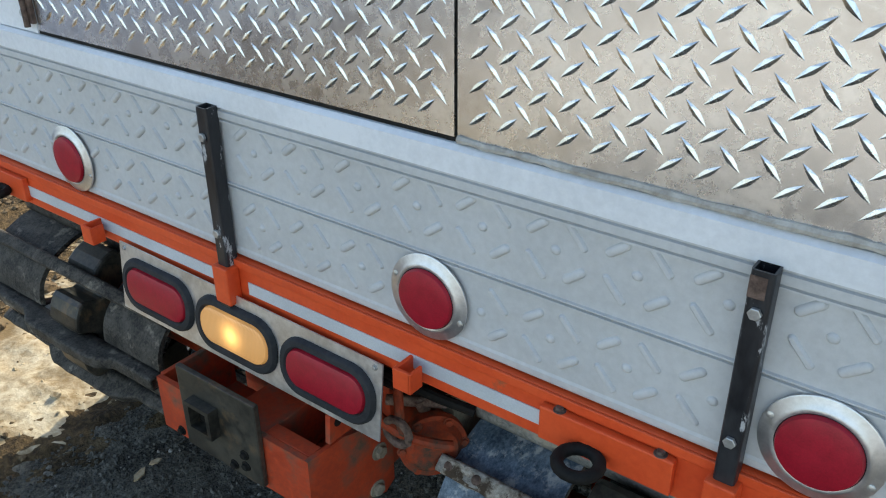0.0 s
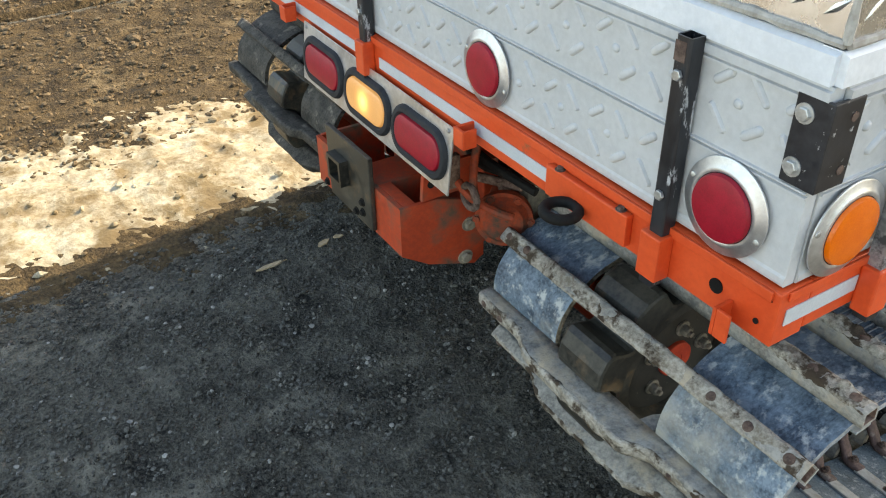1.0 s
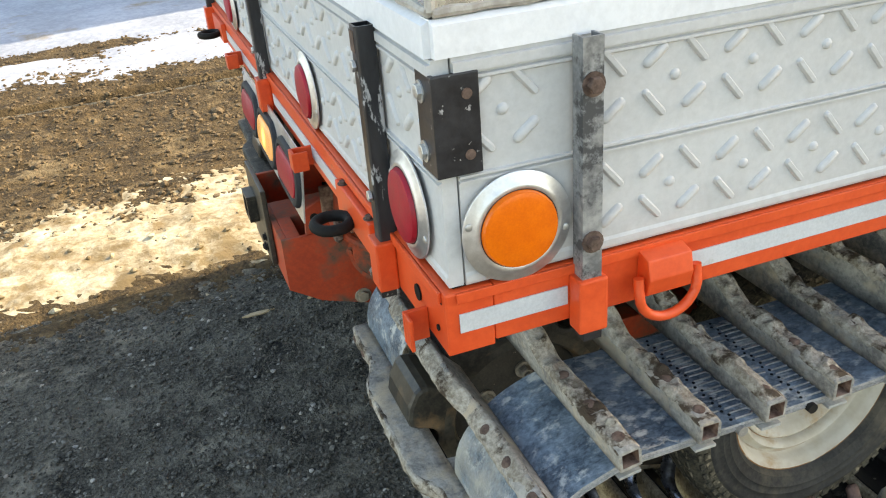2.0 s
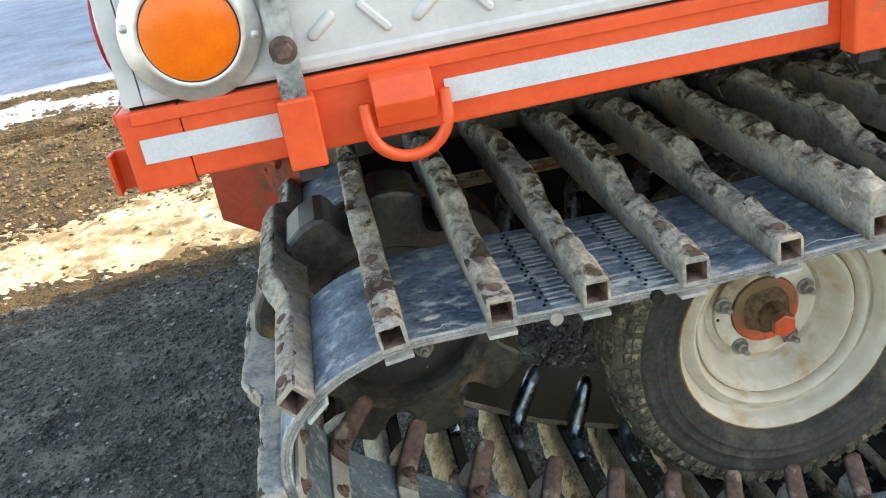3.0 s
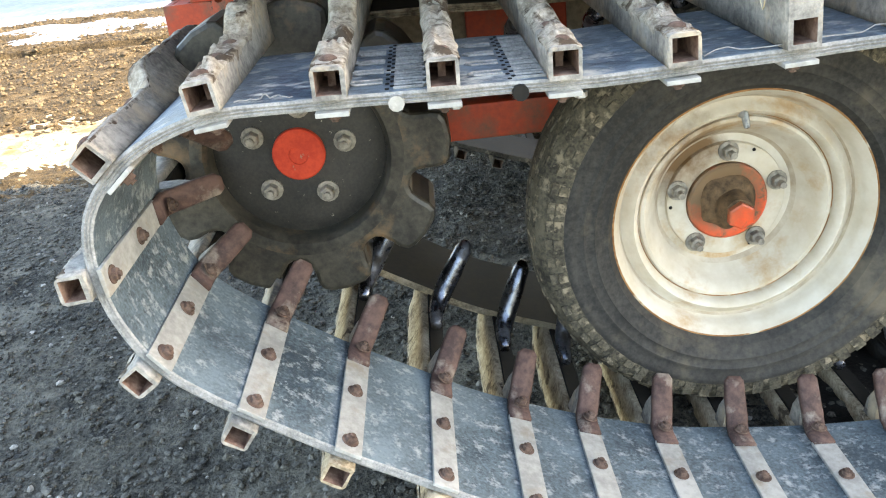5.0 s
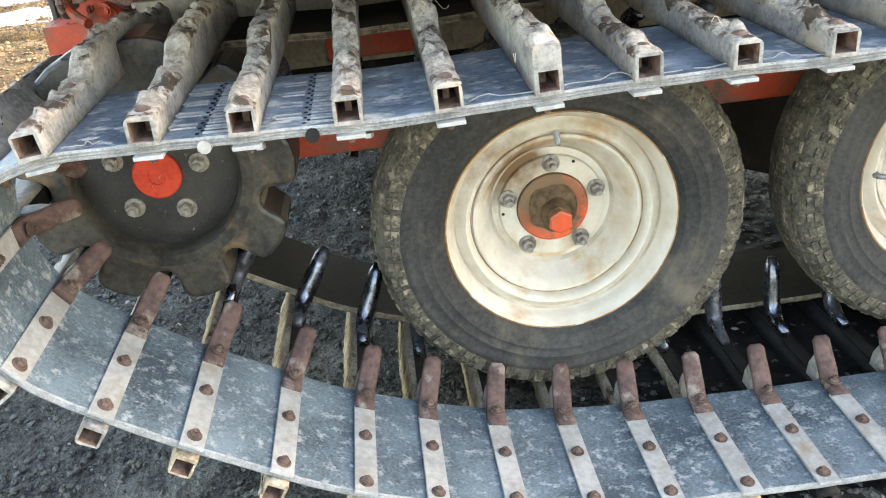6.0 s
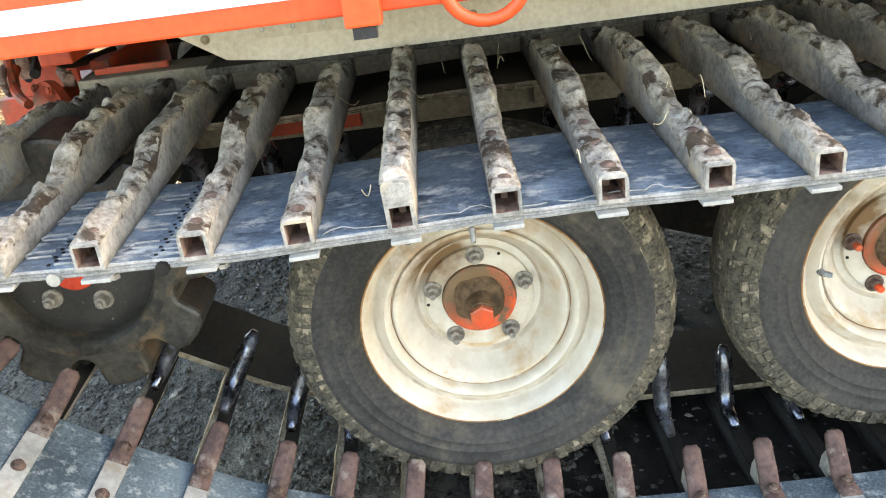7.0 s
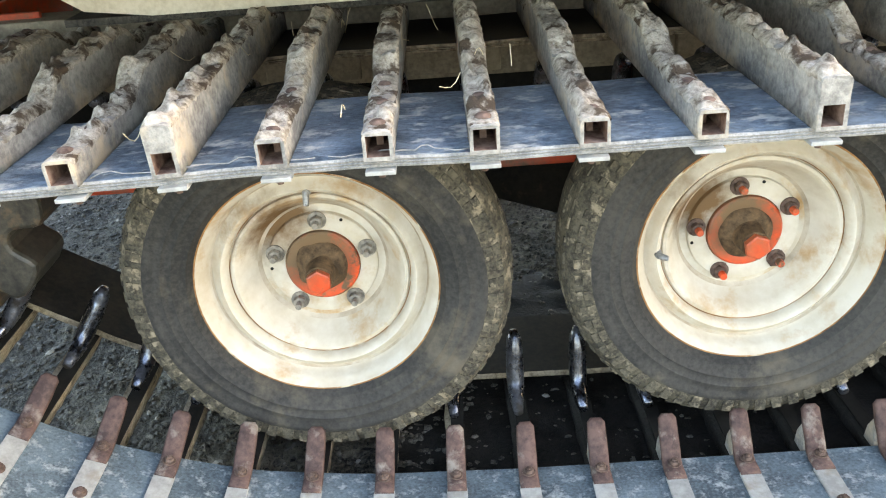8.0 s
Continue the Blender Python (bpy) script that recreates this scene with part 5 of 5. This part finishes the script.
# splices in the outer belt: staples, a row of holes and hinge pins
for y0 in (0.405, 0.523):
    m = station(arc_at(y0))
    for k in range(9):
        for sgn in (-1, 1):
            if sgn > 0 or k % 2:
                pts = [(-0.007, sgn * 0.006, 0), (-0.007, sgn * 0.036, 0), (0, sgn * 0.042, 0), (0.007, sgn * 0.036, 0), (0.007, sgn * 0.006, 0)]
                part("lacing_staple", pipe(pts, 0.0017, 5), BELT_EDGE, track, "", m @ pose(0.018 - 0.025 * k, 0, Z0 + 0.0012))
    bm = bmesh.new()
    for k in range(22):
        add_lathe(bm, [(0, 0), (0, 0.0026), (0.0012, 0.0026), (0.0012, 0)], (0, 0, 1), (0.024 - 0.0108 * k, 0.0 + (0.004 if k % 2 else -0.001), Z0), 6)
    tagged(part("lacing_holes", bm, DARK, track, "", m), kind="stuff")
    part("hinge_pin", pipe([(-0.21, 0.008, -0.004), (0.043, 0.008, -0.004)], 0.0085, 10), ZINC if y0 < 0.5 else DARK, track, "", m, True)
for y in (0.6, 0.7, 0.815, 0.47):
    m = station(arc_at(y))
    part("bolt_end", hexbolt((0.02, 0.0, -0.012), (0, 0, -1), 0.007, 0.008, False), ZINC, track, "", m)
# a frayed cord along the belt's edge
for y0, y1, seed in ((0.72, 0.98, 2.0), (1.0, 1.16, 5.0), (0.24, 0.3, 8.0)):
    pts = []
    for i in range(22):
        s = arc_at(y0) + (y1 - y0) * i / 21
        pts.append(station(s) @ Vector((0.03 + 0.012 * bumpy(i * 0.23, seed), 0, Z0 + 0.003 + 0.012 * max(0, bumpy(i * 0.31, seed + 3)))))
    part("frayed_cord", pipe(pts, 0.0008, 5), BELT_EDGE, track)


# dry straws caught on the cross bars
rng = random.Random(11)
for k in range(16):
    y, x = rng.uniform(0.75, 1.7), rng.uniform(-0.5, 0.02)
    m = station(arc_at(y))
    d, up = rng.uniform(0, 6.28), rng.uniform(0.0, 0.02)
    L = rng.uniform(0.015, 0.045)
    pts = [Vector((x + L * t * math.cos(d), L * t * math.sin(d), Z0 + 0.045 + up * t + 0.012 * math.sin(3 * t + k))) for t in (0, 0.25, 0.5, 0.75, 1)]
    part("straw", pipe(pts, 0.0006, 4), STRAW, track, "", m)


# -- wheels --
def wheel(at, spin, hub_kind, label):
    """A pneumatic road wheel on a dished rim, facing +x in its own frame; 0 is the rim's outer edge."""
    m = ORIGIN @ Matrix.Translation(at) @ pose(0, 0, 0, spin, 0, 0) @ Matrix.Diagonal((0.99, 0.985, 0.985, 1))
    w = empty("wheel", cat, m, label=label)
    tyre = [(-0.125, 0.2), (-0.128, 0.215), (-0.135, 0.25, 0), (-0.136, 0.28), (-0.13, 0.305, 1), (-0.118, 0.322, 1), (-0.1, 0.331, 1), (-0.055, 0.336, 1), (-0.01, 0.331, 1), (0.008, 0.321, 1), (0.018, 0.307, 1),
            (0.0225, 0.288, 1), (0.0245, 0.284), (0.0245, 0.278), (0.0225, 0.272), (0.0225, 0.262), (0.0238, 0.26), (0.0238, 0.257), (0.0222, 0.255), (0.021, 0.242), (0.0222, 0.24), (0.02, 0.236), (0.013, 0.222), (0.013, 0.218), (0.006, 0.212), (-0.004, 0.206)]
    bm = add_lathe(bmesh.new(), tyre, (1, 0, 0), (0.012, 0, 0), 96)
    bmesh.ops.recalc_face_normals(bm, faces=bm.faces)
    t = part("tyre", bm, (TYRE, TREAD), w, "dusty black tyre with a worn muddy tread", None, True)
    lugs = bmesh.new()
    for k in range(64):
        for x, r, dx, dr in ((0.0165, 0.3015, 0.012, 0.004), (0.012, 0.314, 0.013, 0.004), (-0.012, 0.3305, 0.014, 0.003), (-0.05, 0.3345, 0.03, 0.0035), (-0.088, 0.331, 0.016, 0.003), (-0.12, 0.316, 0.014, 0.004)):
            a = 2 * math.pi * (k + (0.5 if x == -0.05 else 0)) / 64
            h = 2 * math.pi / 64 * (0.3 + 0.12 * bumpy(k, x * 90, 0.5, 0.9))
            r = r + 0.0015 * bumpy(k, x * 70, 3.5, 0.8)
            vs = []
            for rr in (r - 0.012, r + dr * 0.35):
                for aa, xx in ((a - h, x - dx / 2), (a + h, x - dx / 2), (a + h * 1.3, x + dx / 2), (a - h * 0.7, x + dx / 2)):
                    vs.append(lugs.verts.new((xx + 0.012, rr * math.sin(aa), rr * math.cos(aa))))
            for q in ((4, 5, 6, 7), (0, 1, 5, 4), (1, 2, 6, 5), (2, 3, 7, 6), (3, 0, 4, 7)):
                lugs.faces.new([vs[i] for i in q])
    bmesh.ops.recalc_face_normals(lugs, faces=lugs.faces)
    tagged(part("tread_relief", lugs, TREAD, w), kind="stuff")
    rim = [(0.004, 0.207), (0.01, 0.2105, 1), (0.0125, 0.2095, 1), (0.0125, 0.206, 1), (0.005, 0.2015), (-0.001, 0.1975), (-0.008, 0.1945), (-0.019, 0.192), (-0.027, 0.1895), (-0.031, 0.1862, 2), (-0.029, 0.1825), (-0.023, 0.1775), (-0.017, 0.173), (-0.013, 0.1685), (-0.016, 0.1635),
           (-0.025, 0.1595), (-0.035, 0.158), (-0.036, 0.1565, 1), (-0.036, 0.1553), (-0.031, 0.1535), (-0.03, 0.148), (-0.035, 0.1425), (-0.047, 0.1355), (-0.064, 0.127), (-0.08, 0.1175), (-0.09, 0.1095, 2), (-0.094, 0.1035, 2), (-0.091, 0.1, 1),
           (-0.078, 0.0975), (-0.0755, 0.094), (-0.0755, 0.067), (-0.077, 0.066, 1), (-0.1, 0.065, 2)]
    part("rim", lathe(rim, (1, 0, 0), (0, 0, 0), 72), (RIM, RIM_RUST, RIM_GROOVE), w, "cream painted steel rim with rust streaks", None, True)
    part("rim_back", lathe([(-0.12, 0.2), (-0.1, 0.19), (-0.08, 0.06)], (1, 0, 0), (0, 0, 0), 48), RIM, w)
    part("hub", lathe([(-0.1, 0.0655), (-0.069, 0.0655), (-0.066, 0.062), (-0.066, 0.044), (-0.07, 0.038), (-0.1, 0.036), (-0.1, 0)], (1, 0, 0), (0, 0, 0), 40), HUB, w, "dirt-caked orange hub ring", None, True)
    bm = lathe([(-0.072, 0.05), (-0.0645, 0.047), (-0.058, 0.041), (-0.054, 0.034), (-0.05, 0.028), (-0.034, 0.0255), (-0.014, 0.0235), (-0.014, 0)], (1, 0, 0), (0, 0, 0), 40)
    for v in bm.verts:
        k = 1 + (0.16 if hub_kind == 0 else 0.08) * bumpy(v.co.x, v.co.y, v.co.z + hub_kind, 38.0)
        v.co.y, v.co.z = v.co.y * k, v.co.z * k
    part("hub_cap", bm, HUB_DIRT, w, "dirty brown hub and shaft", None, True)
    part("axle_end", hexbolt((-0.016, 0, 0), (1, 0, 0), 0.0225, 0.016, False), HUB, w, "orange painted axle end", None)
    for k in range(5):
        a = radians(72 * k)
        bm = add_hex(bmesh.new(), (-0.0755, 0.086 * math.sin(a), 0.086 * math.cos(a)), (1, 0, 0), 0.0115, 0.016, True, 0.014 if hub_kind == 0 else 0.0)
        bmesh.ops.recalc_face_normals(bm, faces=bm.faces)
        part("wheel_nut", bm, NUT if hub_kind == 0 else RUST, w, "bare steel wheel nut" if hub_kind == 0 else "rusty wheel nut")
        if hub_kind:
            part("stud", lathe([(0.015, 0.0066), (0.028, 0.0066), (0.0295, 0.0055), (0.0295, 0)], (1, 0, 0), (-0.0755, 0.086 * math.sin(a), 0.086 * math.cos(a)), 12), HUB, w, "orange stud end")
    for a in (27, 153, 268):
        part("rim_hole", lathe([(0, 0), (0, 0.003), (0.0012, 0.003), (0.0012, 0)], (1, 0, 0), (-0.0755, 0.0925 * math.sin(radians(a)), 0.093 * math.cos(radians(a))), 8), DARK, w)
    va = radians(0 if hub_kind == 0 else -82)
    p = Vector((-0.022, 0.165 * math.sin(va), 0.163 * math.cos(va)))
    part("valve", pipe([p, p + Vector((0.012, 0, 0)), p + Vector((0.022, -0.01 * math.sin(va), -0.014 * math.cos(va))), p + Vector((0.024, -0.013 * math.sin(va), -0.017 * math.cos(va)))], [0.008, 0.006, 0.005, 0.004], 10), GALV, w, "", None, True)
    return w


wheel((-0.312, 0.901, 0.3846), 0, 0, "cream rimmed road wheel with a dusty worn tyre")
wheel((-0.312, 1.6374, 0.3952), 10, 1, "cream rimmed road wheel with rusty nuts and a dusty tyre")

# -- drive sprocket --
SP = Matrix.Translation((-0.345, 0.233, 0.551))


def sprocket_mesh(r_in, r_root, r_tip, n, x0, x1, turn):
    """A thick toothed ring along x."""
    bm = bmesh.new()
    out = []
    for k in range(n):
        for da, r in ((-0.5, r_root), (-0.42, r_root + 0.002), (-0.36, r_root + 0.009), (-0.32, r_root + 0.024), (-0.3, r_tip - 0.018), (-0.26, r_tip - 0.006), (-0.18, r_tip), (0.0, r_tip + 0.002), (0.18, r_tip), (0.26, r_tip - 0.006), (0.3, r_tip - 0.018), (0.32, r_root + 0.024), (0.36, r_root + 0.009), (0.42, r_root + 0.002)):
            a = turn + 2 * math.pi * (k + da) / n
            out.append((r * math.cos(a), r * math.sin(a)))
    inn = []
    for y, z in out:
        a = math.atan2(z, y)
        inn.append((r_in * math.cos(a), r_in * math.sin(a)))
    f0, f1 = [bm.verts.new((x0, *p)) for p in out], [bm.verts.new((x1, *p)) for p in out]
    g0, g1 = [bm.verts.new((x0, *p)) for p in inn], [bm.verts.new((x1, *p)) for p in inn]
    N = len(out)
    for k in range(N):
        j = (k + 1) % N
        bm.faces.new((f0[k], f0[j], f1[j], f1[k]))
        bm.faces.new((f1[k], f1[j], g1[j], g1[k]))
        bm.faces.new((f0[j], f0[k], g0[k], g0[j]))
        bm.faces.new((g0[j], g0[k], g1[k], g1[j]))
    bmesh.ops.recalc_face_normals(bm, faces=bm.faces)
    es = [e for e in bm.edges if (all(abs(v.co.x - x1) < 1e-6 for v in e.verts) or all(abs(v.co.x - x0) < 1e-6 for v in e.verts)) and min(math.hypot(v.co.y, v.co.z) for v in e.verts) > r_in + 0.01]
    bmesh.ops.bevel(bm, geom=es, offset=0.008, segments=2, profile=0.5, affect="EDGES", clamp_overlap=True)
    return bm


def build_sprocket(m, label):
    s = empty("sprocket", cat, m, label=label)
    part("toothed_ring", sprocket_mesh(0.142, 0.172, 0.23, 9, -0.11, 0.012, radians(1)), SPROCKET, s, "worn black toothed ring")
    part("drum_rim", lathe([(-0.05, 0.13), (-0.002, 0.1335), (0.006, 0.136), (0.013, 0.141), (0.013, 0.15), (0.0125, 0.16)], (1, 0, 0), (0, 0, 0), 64), SPROCKET, s, "", None, True)
    part("disc", lathe([(-0.024, 0.137), (-0.018, 0.118), (-0.014, 0.105), (-0.012, 0.06), (-0.012, 0)], (1, 0, 0), (0, 0, 0), 64), SPRO_DISC, s, "black sprocket disc", None, True)
    part("hub_cap", lathe([(-0.012, 0.0405), (-0.004, 0.04), (-0.002, 0.0375), (-0.002, 0.015), (-0.004, 0.0145), (-0.003, 0.005), (-0.005, 0)], (1, 0, 0), (0, 0, 0), 36), RED_CAP, s, "orange-red hub cap", None, True)
    for k in range(5):
        a = radians(10 + 72 * k)
        bm = add_hex(bmesh.new(), (-0.012, 0.073 * math.cos(a), 0.073 * math.sin(a)), (1, 0, 0), 0.0118, 0.021, True, 0.007)
        bmesh.ops.recalc_face_normals(bm, faces=bm.faces)
        part("hub_nut", bm, NUT, s)
    part("axle", lathe([(-0.45, 0.05), (-0.11, 0.05), (-0.1, 0.1), (-0.03, 0.12)], (1, 0, 0), (0, 0, 0), 24), ORANGE_WORN, s, "", None, True)
    return s


build_sprocket(ORIGIN @ SP, "black drive sprocket with an orange hub cap")
build_sprocket(ORIGIN @ Matrix.Translation((2 * MID, 0, 0)) @ Matrix.Diagonal((-1, 1, 1, 1)) @ SP, "black drive sprocket with an orange hub cap")
